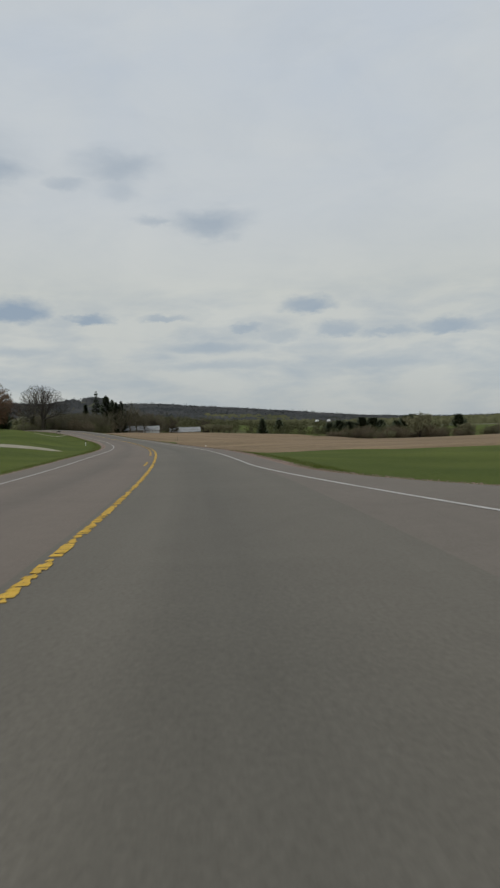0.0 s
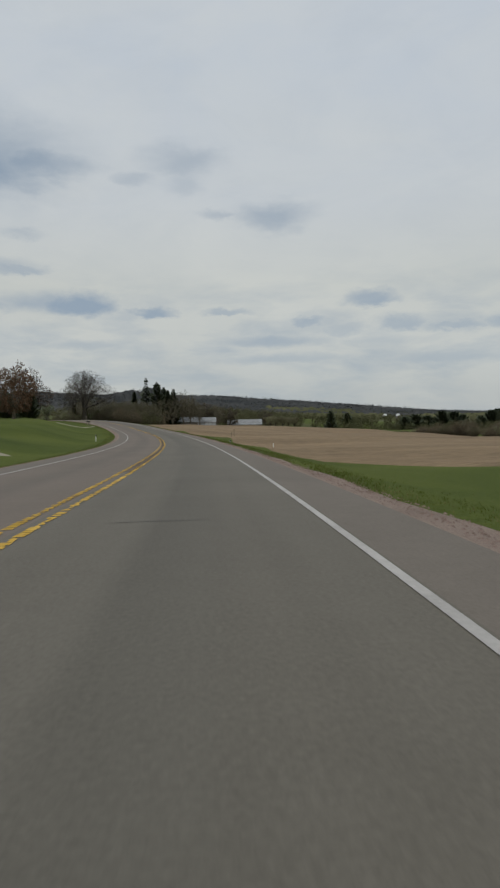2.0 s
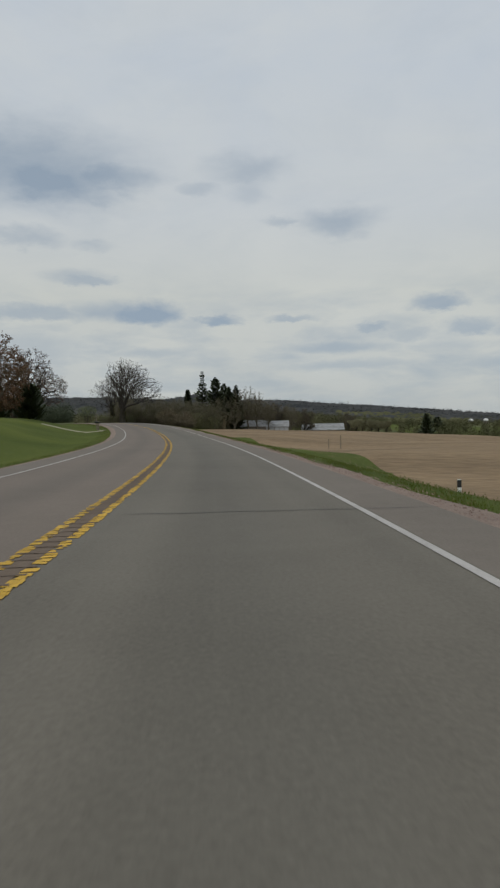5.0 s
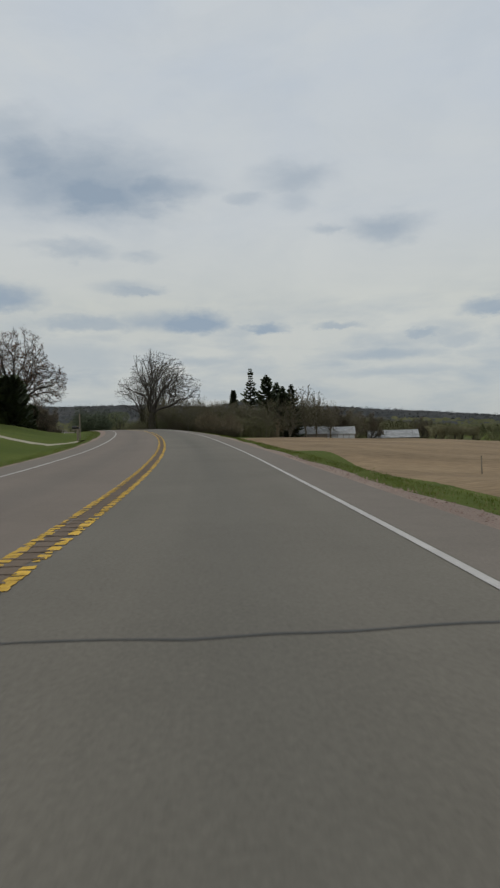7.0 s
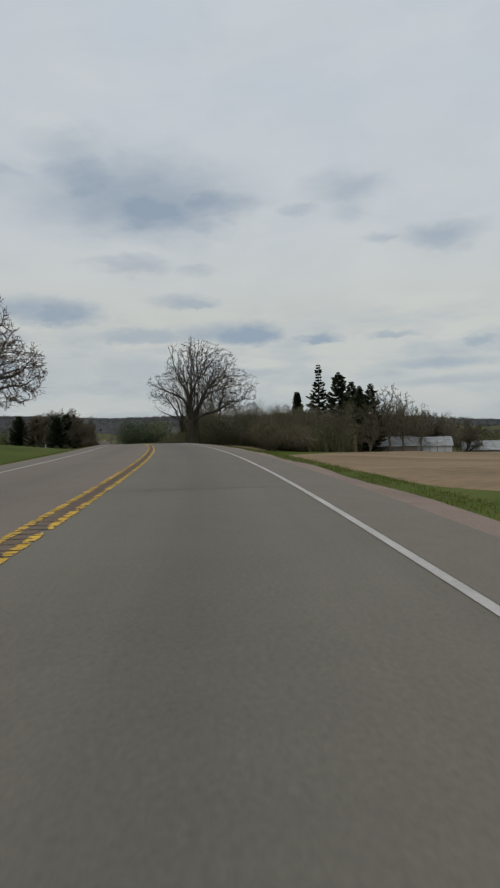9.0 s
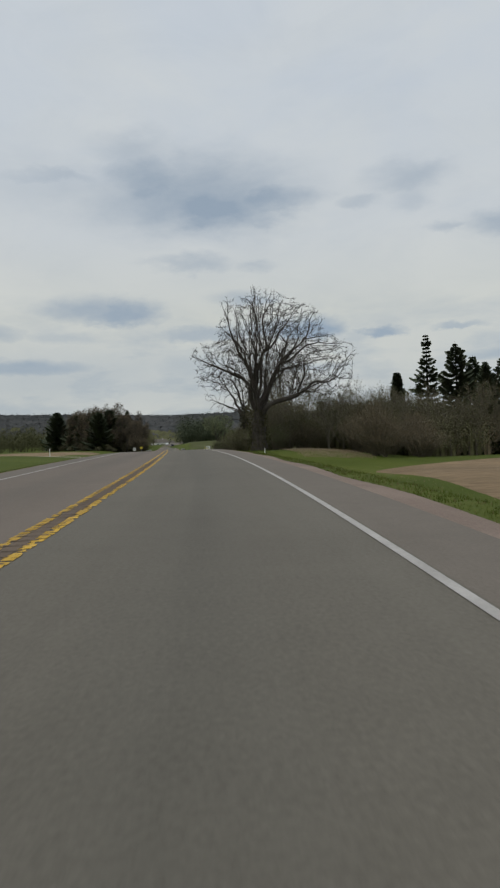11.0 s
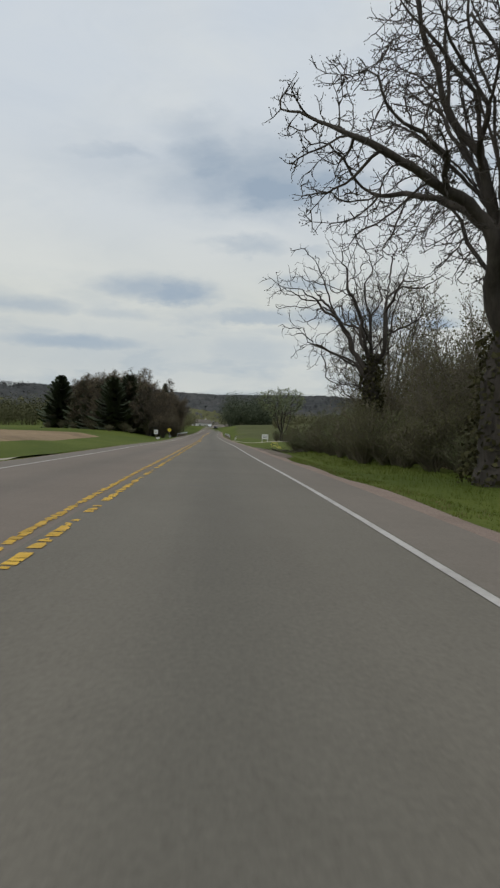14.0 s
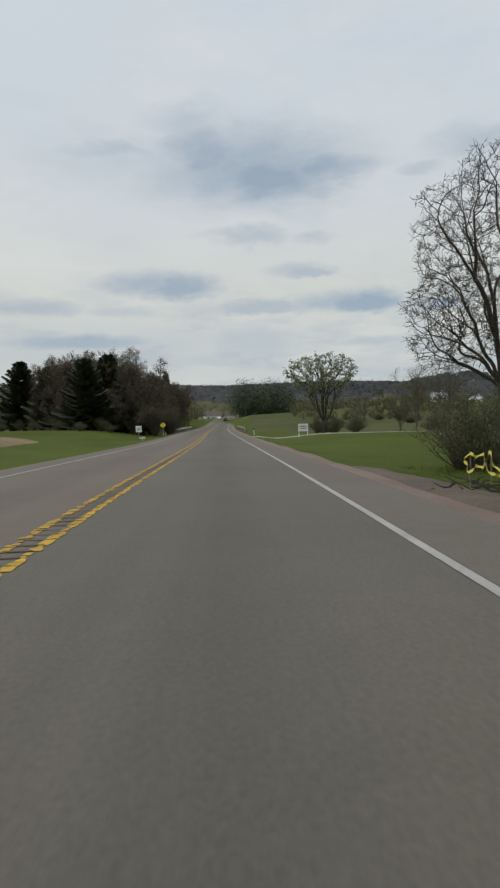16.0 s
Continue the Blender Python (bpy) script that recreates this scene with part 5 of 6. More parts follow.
def house(name, label, at, turn, w_, d_, h_, wall_mat, roof_mat, group="far houses"):
    """A small far house: walls, pitched roof, windows with frames, a door, a chimney."""
    ob = thing(name, label, "house", at, turn, group=group)
    part("wall", box(w_, d_, h_ + 1.0, (0, 0, -1.0), 0.02), wall_mat, ob)
    e, r = 0.4, d_ * 0.38
    v = [(-w_ / 2 - e, -d_ / 2 - e, h_), (w_ / 2 + e, -d_ / 2 - e, h_), (w_ / 2 + e, d_ / 2 + e, h_), (-w_ / 2 - e, d_ / 2 + e, h_), (-w_ / 2 - e, 0, h_ + r), (w_ / 2 + e, 0, h_ + r)]
    part("roof", (v, [(0, 1, 5, 4), (2, 3, 4, 5), (0, 4, 3), (1, 2, 5), (3, 2, 1, 0)]), roof_mat, ob)
    part("chimney", box(0.7, 0.7, 1.6, (w_ * 0.25, 0, h_ + r - 0.7)), CONCRETE, ob)
    for i in range(3):
        x = (-0.33 + 0.33 * i) * w_
        if i == 1:
            part("door", box(1.0, 0.12, 2.05, (x, -d_ / 2 - 0.03, 0), 0.01), WALL_DARK, ob)
        else:
            win = part("window", box(1.3, 0.10, 1.3, (x, -d_ / 2 - 0.02, 1.0), 0.01), SIGN_WHITE, ob)
            part("pane", box(1.1, 0.06, 1.1, (x, -d_ / 2 - 0.06, 1.1)), GLASS_DARK, win)
    return ob


house("farmhouse", "small white far farmhouse on the hillside", spot(-139.2, 619.7), 20, 6.4, 5, 2.6, SIGN_WHITE, WALL_PALE)
house("farmhouse", "small white far farmhouse on the hillside", spot(-124.4, 626.6), -10, 4.6, 4, 2.4, SIGN_WHITE, WALL_PALE)
house("roadside_house", "small white house by the far end of the road", stand(735, -16), 60, 11, 7, 3.0, SIGN_WHITE, WALL_DARK)
house("roadside_house", "small grey house by the far end of the road", stand(705, -24), 60, 12, 8, 3.2, WALL_PALE, WALL_DARK)
house("roadside_house", "small white house by the far end of the road", stand(760, -20), 60, 12, 8, 3.2, SIGN_WHITE, WALL_DARK)


def silo(at, label):
    ob = thing("silo", label, "silo", at, group="far silos")
    bm = bmesh.new()
    bmesh.ops.create_cone(bm, cap_ends=True, segments=20, radius1=2.6, radius2=2.6, depth=15)
    bmesh.ops.translate(bm, vec=(0, 0, 6.5), verts=bm.verts)
    part("drum", bm, WALL_DARK, ob, smooth=True)
    bm = bmesh.new()
    bmesh.ops.create_uvsphere(bm, u_segments=20, v_segments=10, radius=2.65)
    bmesh.ops.delete(bm, geom=[v for v in bm.verts if v.co.z < -0.05], context="VERTS")
    bmesh.ops.translate(bm, vec=(0, 0, 14), verts=bm.verts)
    part("dome", bm, SIGN_WHITE, ob, "white domed cap", smooth=True)
    for k in range(6):
        bm = bmesh.new()
        bmesh.ops.create_cone(bm, cap_ends=True, segments=20, radius1=2.66, radius2=2.66, depth=0.12)
        bmesh.ops.translate(bm, vec=(0, 0, 1.5 + 2.2 * k), verts=bm.verts)
        part("hoop", bm, WALL_DARK, ob)
    return ob


for x, y in ((136.7, 844.6), (151.0, 841.0)):
    silo((x, y, 2.2), "white-domed grey concrete silo of a far farm")


# ---------------------------------------------------------------- far woods
def woods(name, label, count, place, mat, size, bits=14, bit=2.2):
    """A far wood: each tree a ragged cloud of small slivers over a thin stem, all joined."""
    rr = random.Random(len(name) * 7 + count)
    gen = np.random.default_rng(count)
    spots = [place(rr) for _ in range(count)]
    xs, ys = np.array([p[0] for p in spots]), np.array([p[1] for p in spots])
    zs = land_z(xs, ys)
    tall = size * gen.uniform(0.65, 1.1, count)
    wide = size * gen.uniform(0.26, 0.46, count)
    n = count * bits
    o = np.repeat(np.stack([xs, ys, zs], 1), bits, 0)
    th, tw = np.repeat(tall, bits), np.repeat(wide, bits)
    d = gen.normal(size=(n, 3))
    d /= np.linalg.norm(d, axis=1)[:, None]
    d *= (gen.uniform(0.25, 1.0, n) ** 0.5)[:, None]
    c = o + np.stack([d[:, 0] * tw, d[:, 1] * tw, th * (0.51 + 0.49 * d[:, 2])], 1)
    face = d * 1.2 + np.array([0.0, 0.0, 0.55]) + gen.normal(size=(n, 3)) * 0.35
    u = np.cross(face, gen.normal(size=(n, 3)))
    u /= np.linalg.norm(u, axis=1)[:, None] + 1e-6
    v = np.cross(u, face)
    v /= np.linalg.norm(v, axis=1)[:, None] + 1e-6
    s = (bit * gen.uniform(0.5, 1.2, n))[:, None]
    quads = np.stack([c - u * s, c + v * s * 0.6, c + u * s, c - v * s * 0.6], 1).reshape(-1, 3)
    faces = np.arange(n * 4).reshape(-1, 4)
    b0 = n * 4
    stem = np.stack([np.stack([xs - 0.25, ys, zs - 0.5], 1), np.stack([xs + 0.25, ys, zs - 0.5], 1), np.stack([xs + 0.1, ys, zs + tall * 0.6], 1), np.stack([xs - 0.1, ys, zs + tall * 0.6], 1)], 1).reshape(-1, 3)
    faces = np.concatenate([faces, b0 + np.arange(count * 4).reshape(-1, 4)])
    ob = new(name, mesh_of(name, np.concatenate([quads, stem]).tolist(), faces.tolist(), mat))
    return tagged(ob, label, "woodland", kind="stuff")


def ring(az0, az1, r0, r1):
    def place(rr):
        a, r = radians(rr.uniform(az0, az1)), math.sqrt(rr.uniform(r0 * r0, r1 * r1))
        return HUB[0] + math.sin(a) * r, HUB[1] + math.cos(a) * r
    return place


def beside(s0, s1, lat0, lat1):
    def place(rr):
        x, y, _ = on_road(rr.uniform(s0, s1), rr.uniform(lat0, lat1))
        return float(x), float(y)
    return place


woods("roadside_woods", "dense bare grey-brown trees of the roadside wood", 110, beside(454, 580, -28, -16), BRUSH_BROWN, 11, 420, 0.20)
woods("roadside_woods", "dark budding trees filling the roadside wood", 120, beside(452, 590, -26, -13), BRUSH, 7.5, 420, 0.20)
woods("roadside_woods", "grey-olive bare trees lining the far verge", 150, beside(566, 700, -34, -11), BRUSH, 9.5, 300, 0.24)
woods("thicket", "hazy brown bare thicket between the oak and the spruces", 110, beside(316, 352, 23, 44), BRUSH, 7.5, 420, 0.14)
woods("thicket", "hazy brown bare thicket between the oak and the spruces", 60, beside(326, 350, 28, 50), BRUSH_BROWN, 7.5, 420, 0.14)
def canopy(name, label, az0, az1, r0, r1, step, tall, mat, seed, gaps=0.0):
    """The closed top of a far wood, seen from outside: a crown of uneven height on every few metres of ground."""
    gen = np.random.default_rng(seed)
    n = int(radians(az1 - az0) * (r0 + r1) / 2 / step)
    m = int((r1 - r0) / step)
    A, R = np.meshgrid(np.radians(np.linspace(az0, az1, n)), np.linspace(r0, r1, m))
    A, R = A + gen.normal(0, 0.3 * step / 800, A.shape), R + gen.normal(0, 0.3 * step, R.shape)
    X, Y = HUB[0] + np.sin(A) * R, HUB[1] + np.cos(A) * R
    rough = gen.uniform(0.2, 1.0, A.shape) ** 1.3
    broad = np.sin(X / 37.0 + 1.7 * np.sin(Y / 53.0)) + np.sin(Y / 41.0 + 1.3 * np.sin(X / 61.0))
    grown = np.clip((broad + 2.0 - 4.0 * gaps) * 2.5, 0, 1)
    Z = land_z(X.ravel(), Y.ravel()).reshape(A.shape) + tall * rough * grown - 2.0 * (1 - grown)
    Z[0, :] -= tall
    faces = [(j * n + i, j * n + i + 1, (j + 1) * n + i + 1, (j + 1) * n + i) for j in range(m - 1) for i in range(n - 1)]
    ob = new(name, mesh_of(name, np.stack([X.ravel(), Y.ravel(), Z.ravel()], 1).tolist(), faces, mat, True))
    return tagged(ob, label, "woodland", kind="stuff")


canopy("ridge_woods", "bare blue-grey woods covering the far ridge", -64, 42, 690, 1140, 4.0, 8.0, WOODLAND, 1, 0.12)
canopy("slope_woods", "budding olive woods on the lower slopes", -64, 42, 520, 780, 3.6, 9.0, WOODLAND_GREEN, 2, 0.46)
woods("ridge_woods", "bare blue-grey woods covering the far ridge", 5200, ring(-62, 40, 760, 1130), WOODLAND, 10, 22, 0.8)
woods("slope_woods", "budding olive woods on the lower slopes", 1700, ring(-62, 40, 480, 800), WOODLAND_GREEN, 8, 60, 0.6)
woods("hedgerow_woods", "olive budding trees of the hedgerow past the far field", 430, ring(0, 40, 225, 380), WOODLAND_GREEN, 7.0, 150, 0.36)
woods("hedgerow_woods", "bare grey trees behind the farm sheds", 260, ring(-6, 12, 168, 320), BRUSH, 8.0, 200, 0.32)
woods("valley_woods", "dark bare woods across the valley", 700, ring(-62, -36, 290, 560), WOODLAND_GREEN, 13, 260, 0.34)
woods("valley_woods", "dark budding trees where the road bends away", 320, ring(-27.5, -15, 470, 620), BRUSH, 12, 150, 0.5)
woods("valley_woods", "dark grove at the far bend of the road", 60, beside(668, 704, 7, 36), NEEDLE, 19, 420, 0.42)
woods("hillside_brush", "olive brush scattered over the hillside pasture", 520, ring(-25, -4, 250, 560), BRUSH, 3.8, 170, 0.24)


# ---------------------------------------------------------------- roadside furniture
def marker_post(s, lat, label, height=1.2, mat=SIGN_WHITE, lean=0.0, cap=True):
    """A slim roadside marker post with a dark reflector band."""
    ob = thing("marker_post", label, "post", stand(s, lat, -0.05), 0)
    ob.matrix_basis = pose(*stand(s, lat, -0.05), lean, lean * 0.6, 0)
    part("shaft", box(0.10, 0.04, height, (0, 0, -0.2), 0.006), mat, ob)
    if cap:
        part("reflector", box(0.11, 0.05, 0.2, (0, 0, height - 0.42), 0.004), BLACK, ob, "dark band near its top")
    return ob


marker_post(125, -7.4, "white marker post with a black top in the grass", 1.15, lean=5)
marker_post(126, 14.7, "leaning white marker post at the field edge", 1.15, lean=-4, cap=False)
marker_post(121, 8.4, "short white marker post with a black top", 0.65)
marker_post(178, 20.5, "thin weathered post at the field edge", 2.0, POST_WOOD, cap=False)
marker_post(194, 24.5, "thin weathered post at the field edge", 1.9, POST_WOOD, cap=False)
marker_post(209, -6.8, "tall slim weathered post beside the drive", 2.6, POST_WOOD, cap=False)
marker_post(303.0, 11.0, "small pale post in the verge grass", 0.75, lean=3, cap=False)
marker_post(300.2, 10.8, "dark stump-like marker in the verge grass", 0.5, BLACK, cap=False)
marker_post(318, -15.0, "white marker post beside the farm entrance", 1.3, cap=False)


def mailbox(s, lat, label, turn):
    ob = thing("mailbox", label, "mailbox", stand(s, lat, -0.05), turn)
    part("post", box(0.11, 0.11, 1.25, (0, 0, -0.2), 0.008), POST_WOOD, ob)
    part("arm", box(0.09, 0.55, 0.09, (0, 0.12, 0.93), 0.006), POST_WOOD, ob)
    bm = bmesh.new()
    bmesh.ops.create_cone(bm, cap_ends=True, segments=16, radius1=0.13, radius2=0.13, depth=0.55)
    for v in bm.verts:
        if v.co.x > 0.0:
            v.co.x *= 0.85
        v.co.y *= 0.95
    bmesh.ops.rotate(bm, matrix=Matrix.Rotation(radians(90), 3, "X"), verts=bm.verts)
    bmesh.ops.translate(bm, vec=(0, 0.15, 1.15), verts=bm.verts)
    body = part("box", bm, BLACK, ob, "dark rounded mailbox body", smooth=True)
    part("flag", box(0.02, 0.16, 0.08, (0.15, 0.05, 1.2)), SIGN_YELLOW, body)
    return ob


mailbox(203, -6.6, "dark rounded mailbox on a wooden post", 100)
mailbox(205, -6.7, "dark mailbox on a post beside the drive", 95)


def board_sign(s, lat, label, w_, h_, low, face, turn, bars=2, posts=2, top=None):
    """A flat board on posts, with plain bars for its lettering."""
    ob = thing("roadside_sign", label, "sign", stand(s, lat, -0.05), turn)
    for k in range(posts):
        x = 0 if posts == 1 else (-0.5 + k) * w_ * 0.86
        part("post", box(0.09, 0.09, low + h_ + 0.3, (x, 0.07, -0.3), 0.006), POST_WOOD if top else SIGN_WHITE, ob)
    board = part("board", box(w_, 0.04, h_, (0, 0, low), 0.01), face, ob)
    for k in range(bars):
        part("lettering", box(w_ * (0.7 - 0.15 * k), 0.012, h_ * 0.10, (0, -0.024, low + h_ * (0.62 - 0.28 * k))), BLACK, board)
    if top:
        part("top_bar", box(w_ * 1.5, 0.07, 0.07, (0, 0.03, low + h_ + 0.35), 0.006), BLACK, ob)
    return ob


face_in = math.degrees(float(np.interp(390, RS, RH)))
board_sign(400, 10.6, "small white board sign on white posts by the drive", 1.05, 0.8, 0.55, SIGN_WHITE, face_in, 2, 2)
board_sign(415, -8.3, "white hanging board sign with dark frame on the verge", 0.72, 0.8, 1.2, SIGN_WHITE, face_in, 2, 1, True)
board_sign(416, -8.0, "low white notice on a short post", 0.8, 0.25, 0.35, SIGN_WHITE, face_in, 1, 1)


def warning_sign(s, lat):
    ob = thing("warning_sign", "yellow diamond warning sign on a steel post", "sign", stand(s, lat, -0.05), face_in)
    part("post", box(0.06, 0.06, 2.3, (0, 0.05, -0.3), 0.004), STEEL, ob)
    v = [(0, -0.01, 1.35), (0.48, -0.01, 1.83), (0, -0.01, 2.31), (-0.48, -0.01, 1.83)]
    v += [(x, 0.015, z) for x, _, z in v]
    part("plate", (v, [(0, 1, 2, 3), (7, 6, 5, 4), (0, 4, 5, 1), (1, 5, 6, 2), (2, 6, 7, 3), (3, 7, 4, 0)]), SIGN_YELLOW, ob)
    part("symbol", box(0.09, 0.012, 0.42, (0, -0.026, 1.6)), BLACK, ob)


warning_sign(440, -7.2)


def guard_rail(s0, s1, lat, label):
    """A steel guard rail: folded beam on short posts, end turned down."""
    ob = thing("guard_rail", label, "guard rail")
    wave = [(0.00, 0.42), (0.05, 0.47), (0.05, 0.54), (0.00, 0.58), (0.05, 0.62), (0.05, 0.69), (0.00, 0.74)]
    sgn = -1 if lat > 0 else 1
    ss = np.arange(s0, s1 + 0.01, 2.0)
    v, f = [], []
    for k, s in enumerate(ss):
        low = 0.45 if k == 0 else 0.0
        for d, z in wave:
            v.append(on_road(s, lat + sgn * d, z - low))
        for d, z in wave:
            v.append(on_road(s, lat + sgn * (d - 0.012), z - low))
    n = len(wave)
    for k in range(len(ss) - 1):
        for i in range(n - 1):
            a = k * 2 * n + i
            f += [(a, a + 1, a + 2 * n + 1, a + 2 * n), (a + n + 1, a + n, a + 3 * n, a + 3 * n + 1)]
    part("beam", (v, f), STEEL, ob)
    for s in ss[::2]:
        x, y, z = on_road(s, lat - sgn * 0.10, 0)
        part("post", box(0.15, 0.15, 1.0, (float(x), float(y), float(z) - 0.45), 0.008), POST_WOOD, ob)


guard_rail(452, 510, -6.0, "galvanised guard rail along the road's far verge")
guard_rail(436, 490, 6.0, "galvanised guard rail along the road's near verge")
for s, lat in ((446, -7.3), (455, -6.8), (428, 6.9), (450, 8.0)):
    marker_post(s, lat, "slim white marker post by the guard rail", 1.1)


# ---------------------------------------------------------------- brush pile and tape
def brush_pile(s, lat):
    rr = random.Random(9)
    ob = thing("brush_pile", "low heap of dark fallen twigs on the verge", "branches", stand(s, lat))
    for k in range(60):
        a = rr.uniform(0, 6.28)
        p = Vector((rr.gauss(0, 0.8), rr.gauss(0, 0.8), rr.uniform(0.02, 0.22)))
        d = Vector((math.cos(a), math.sin(a), rr.uniform(-0.1, 0.35)))
        w_ = Wood()
        ln = rr.uniform(0.35, 1.1)
        pts = [p + d * ln * f + Vector((rr.gauss(0, 0.06), rr.gauss(0, 0.06), rr.gauss(0, 0.05))) for f in (0, 0.3, 0.6, 1.0)]
        for q in pts:
            q.z = max(q.z, 0.03)
        w_.tube(pts, [0.022, 0.018, 0.013, 0.006], 4)
        part("branch", w_.geo(), BARK_PALE if k % 6 == 0 else BARK, ob)
    return ob


brush_pile(339.6, 6.9)


def tape(s, lat):
    """Loops of yellow ribbon strung round two stakes."""
    ob = thing("marking_tape", "loops of yellow plastic tape strung between stakes", "tape", stand(s, lat), face_in)
    for x in (-0.21, 0.17):
        part("stake", rod((x, 0, -0.3), (x + 0.03, 0.03, 0.74), 0.018, 0.014, 6), POST_WOOD, ob)
    loops = (((-0.45, 0.80), (-0.28, 0.98), (-0.12, 0.86), (0.03, 0.96), (0.12, 0.80), (0.02, 0.62), (-0.14, 0.66), (-0.33, 0.50), (-0.36, 0.68)),
             ((0.12, 0.64), (0.20, 1.02), (0.30, 0.70), (0.44, 0.52), (0.62, 0.48), (0.66, 0.36), (0.40, 0.40), (0.22, 0.46)))
    for loop in loops:
        v, f = [], []
        n = len(loop)
        for k in range(n * 4):
            i, t = k // 4, (k % 4) / 4  # four steps a side
            a, b = Vector((*loop[i], 0)), Vector((*loop[(i + 1) % n], 0))
            c = a.lerp(b, t)
            y = 0.06 * math.sin(k * 0.9)
            hw = 0.028 + 0.012 * math.sin(k * 1.7)
            v += [(c.x * 0.72, y, c.y * 0.72 - hw * 0.8), (c.x * 0.72 + 0.015, y + 0.01, c.y * 0.72 + hw * 0.8)]
        m = len(v) // 2
        for k in range(m):
            q = (k + 1) % m
            f.append((2 * k, 2 * q, 2 * q + 1, 2 * k + 1))
        part("ribbon", (v, f), TAPE, ob)


tape(340.2, 6.55)


# ---------------------------------------------------------------- far car
def car(s, lat, turn, paint, label):
    x, y, z = on_road(s, lat)
    ob = thing("car", label, "car", (float(x), float(y), float(z)), turn)
    prof = [(-2.2, 0.35), (-2.25, 0.75), (-1.9, 0.95), (-1.3, 1.0), (-0.7, 1.42), (0.9, 1.45), (1.6, 1.02), (2.15, 0.92), (2.25, 0.55), (2.2, 0.32)]
    v = [(sx * (0.88 if zz < 1.2 else 0.68), yy, zz) for sx in (-1, 1) for yy, zz in prof]
    n = len(prof)
    f = [tuple(range(n)), tuple(range(2 * n - 1, n - 1, -1))] + [(k, n + k, n + (k + 1) % n, (k + 1) % n) for k in range(n)]
    bm = bmesh.new()
    vs = [bm.verts.new(p) for p in v]
    for q in f:
        bm.faces.new([vs[i] for i in q])
    bmesh.ops.recalc_face_normals(bm, faces=bm.faces)
    bmesh.ops.bevel(bm, geom=bm.edges[:], offset=0.05, segments=2, affect="EDGES")
    part("body", bm, paint, ob, smooth=False)
    part("windscreen", ([(-0.64, -1.22, 1.04), (0.64, -1.22, 1.04), (0.60, -0.74, 1.38), (-0.60, -0.74, 1.38)], [(0, 1, 2, 3)]), GLASS_DARK, ob)
    part("rear_window", ([(-0.62, 1.50, 1.08), (0.62, 1.50, 1.08), (0.60, 1.0, 1.40), (-0.60, 1.0, 1.40)], [(3, 2, 1, 0)]), GLASS_DARK, ob)
    for sx in (-1, 1):
        for yy in (-1.4, 1.4):
            wheel = part("wheel", rod((sx * 0.72, yy, 0.32), (sx * 0.92, yy, 0.32), 0.32, 0.32, 20), RUBBER, ob)
            part("rim", rod((sx * 0.90, yy, 0.32), (sx * 0.935, yy, 0.32), 0.20, 0.18, 14), STEEL, wheel)
        part("headlight", box(0.32, 0.08, 0.14, (sx * 0.6, -2.24, 0.62), 0.02), SIGN_WHITE, ob)
        part("tail_light", box(0.26, 0.08, 0.14, (sx * 0.64, 2.24, 0.68), 0.02), RED_BUD, ob)


car(636, 1.8, math.degrees(float(np.interp(636, RS, RH))), CAR_PAINT, "dark car far ahead on the road")
car(668, -1.8, math.degrees(float(np.interp(668, RS, RH))), CAR_WHITE, "white car far off on the road")


# ---------------------------------------------------------------- grass and stubble
def blades(name, label, spots, height, mat, per=5, spread=0.14):
    rr = random.Random(len(spots))
    xs, ys = [], []
    for s, lat in spots:
        x, y, _ = on_road(s, lat)
        xs.append(float(x)), ys.append(float(y))
    zs = land_z(xs, ys)
    v, f = [], []
    for x, y, z in zip(xs, ys, zs):
        for _ in range(per):
            px, py = x + rr.gauss(0, spread), y + rr.gauss(0, spread)
            a, h = rr.uniform(0, 6.28), height * rr.uniform(0.5, 1.3)
            lx, ly = rr.gauss(0, 0.4) * h, rr.gauss(0, 0.4) * h
            wx, wy = math.cos(a) * 0.010, math.sin(a) * 0.010
            b = len(v)
            v += [(px - wx, py - wy, z - 0.04), (px + wx, py + wy, z - 0.04), (px + lx, py + ly, z + h)]
            f.append((b, b + 1, b + 2))
    return tagged(new(name, mesh_of(name, v, f, mat)), label, "grass", kind="stuff")


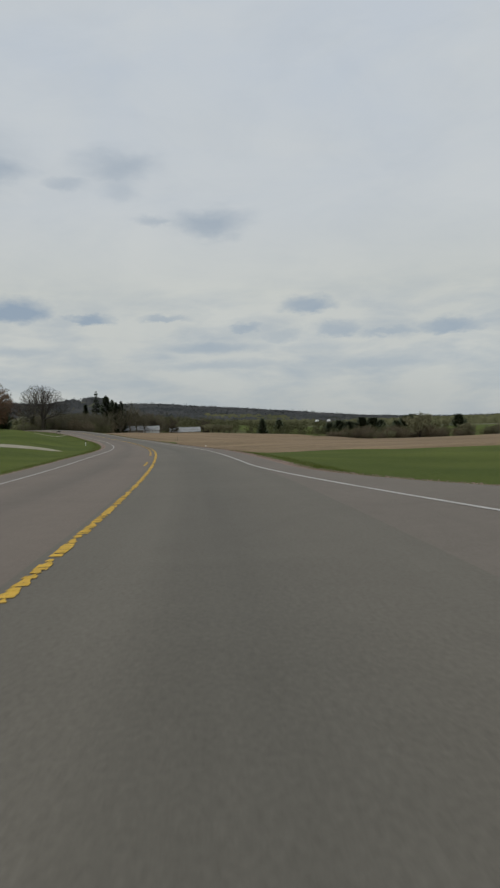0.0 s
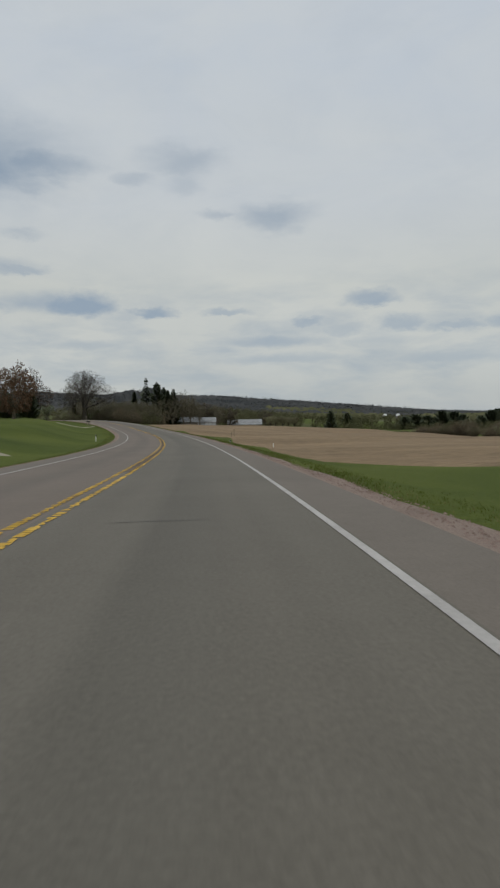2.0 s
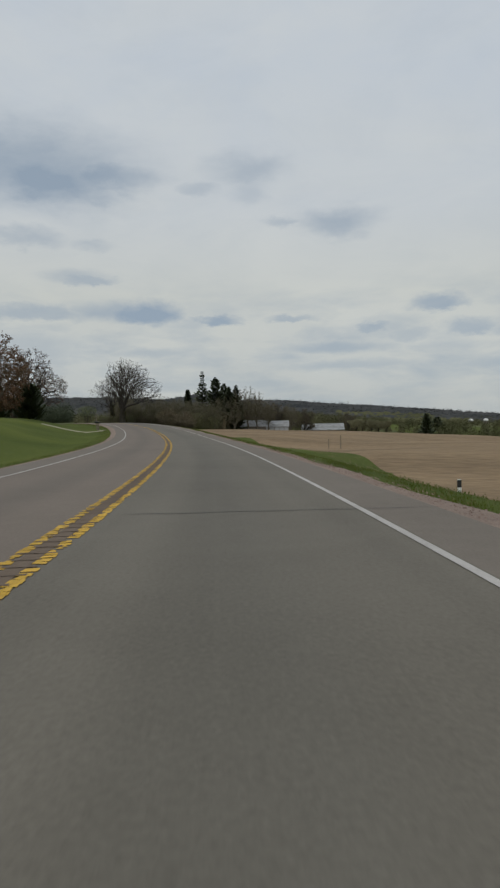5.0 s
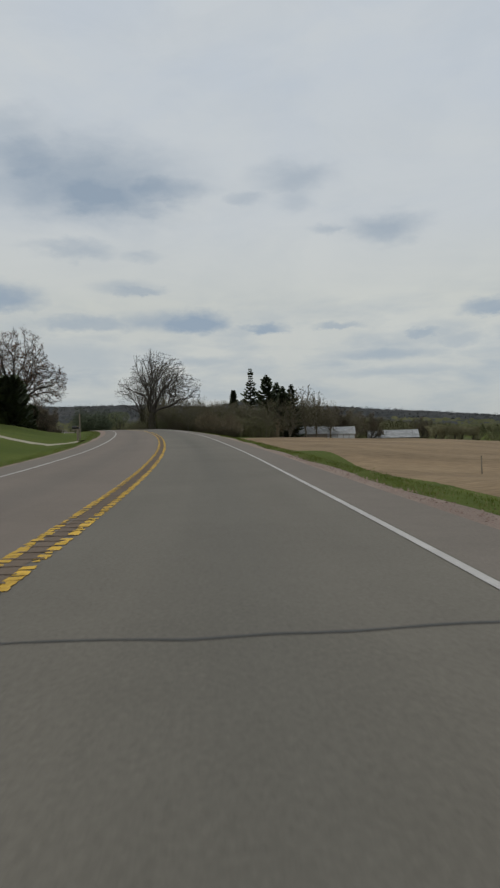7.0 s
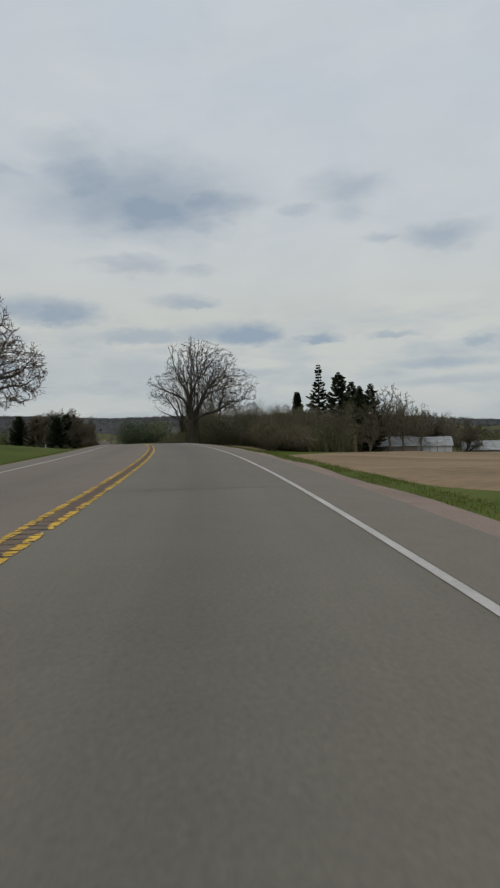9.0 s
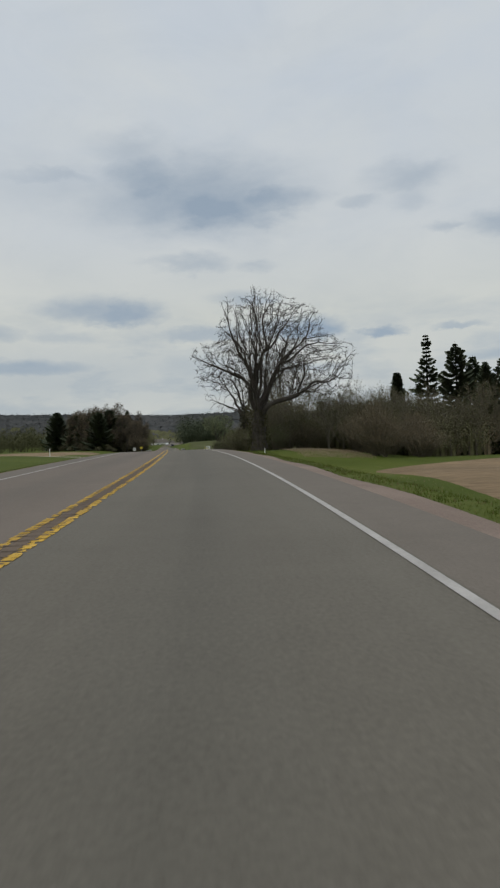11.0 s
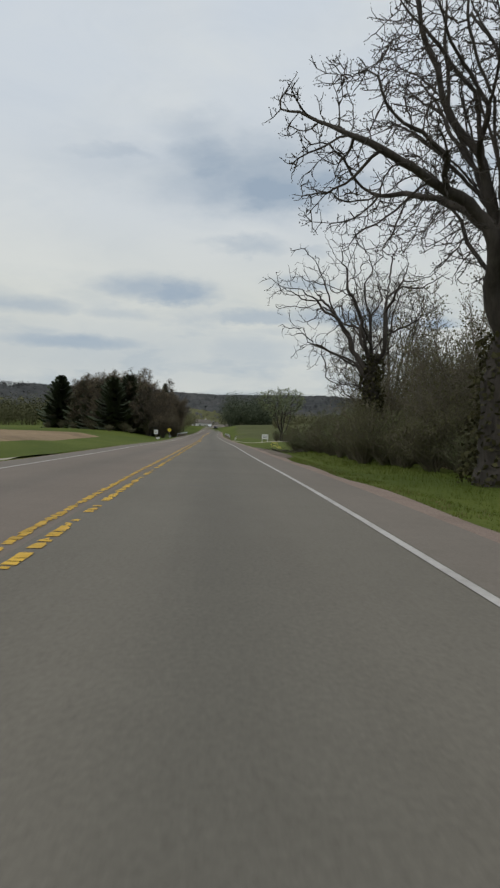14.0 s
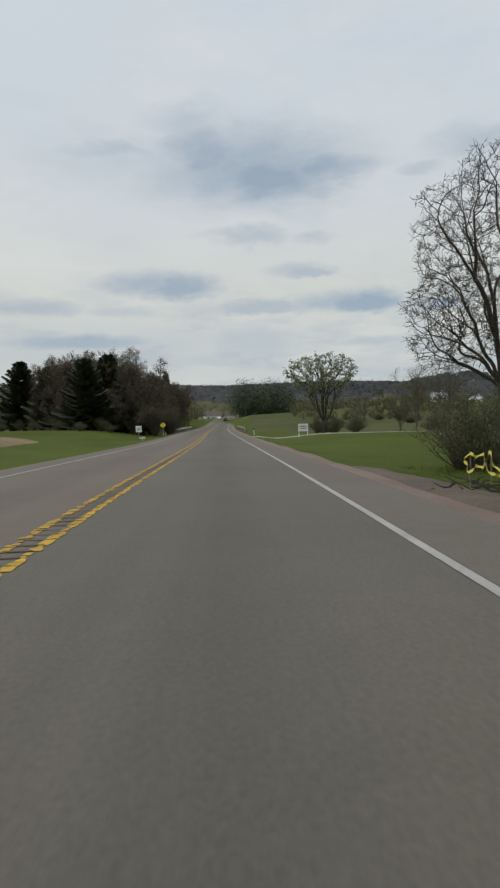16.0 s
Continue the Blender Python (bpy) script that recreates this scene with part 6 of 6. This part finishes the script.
rr = random.Random(3)
spots = []
for _ in range(24000):
    s = rr.uniform(5, 345)
    side = rr.choice((-1, 1, 1))
    spots.append((s, side * (5.25 + abs(rr.gauss(0, 1.6)))))
blades("verge_grass", "short tufted green grass along the gravel verge", spots, 0.018, BLADE)
spots = []
for _ in range(4500):
    s = rr.uniform(22, 345)
    spots.append((s, rr.choice((-1, 1, 1)) * (5.2 + abs(rr.gauss(0, 0.7)) + (2.6 if rr.random() < 0.3 else 0.0))))
blades("dry_verge_grass", "withered tan grass between the gravel and the green verge", spots, 0.02, DRY)
spots = [(rr.uniform(295, 350), rr.uniform(7.5, 12)) for _ in range(2500)]
blades("tall_grass", "taller rough grass under the roadside brush", spots, 0.17, BLADE, 4)
spots = [(rr.uniform(95, 290), 9.6 + rr.random() ** 2 * 40) for _ in range(9000)]
blades("field_stubble", "dry pale stubble standing in the tilled field", spots, 0.10, STUBBLE, 3, 0.2)


def stones(name, label, count, s0, s1):
    """Loose gravel along the pavement's edge."""
    rr = random.Random(41)
    v, f = [], []
    for _ in range(count):
        s = s0 + (s1 - s0) * rr.random() ** 1.6
        side = rr.choice((-1, 1, 1, 1))
        lat = apron(s, 4.62 + min(0.62, abs(rr.gauss(0.3, 0.2)))) if side == 1 else -4.62 - min(0.5, abs(rr.gauss(0.25, 0.15)))
        x, y, z = on_road(s, lat, 0.0)
        z -= 0.03
        r, a = rr.uniform(0.008, 0.026), rr.uniform(0, 6.28)
        b_ = len(v)
        for k in range(4):
            v.append((x + math.cos(a + 1.57 * k) * r * rr.uniform(0.7, 1.2), y + math.sin(a + 1.57 * k) * r * rr.uniform(0.7, 1.2), z - 0.01))
        v.append((x, y, z + r * rr.uniform(0.5, 0.9)))
        f += [(b_, b_ + 1, b_ + 4), (b_ + 1, b_ + 2, b_ + 4), (b_ + 2, b_ + 3, b_ + 4), (b_ + 3, b_, b_ + 4)]
    tagged(new(name, mesh_of(name, v, f, STONE)), label, "gravel", kind="stuff")


stones("gravel_stones", "loose reddish gravel scattered at the pavement's edge", 16000, -4, 170)

spots = [(rr.uniform(298, 326), 14.5 + 8 * rr.random()) for _ in range(3000)]
blades("dry_grass", "pale dry standing grass between the verge and the thicket", spots, 0.26, STUBBLE, 4, 0.22)
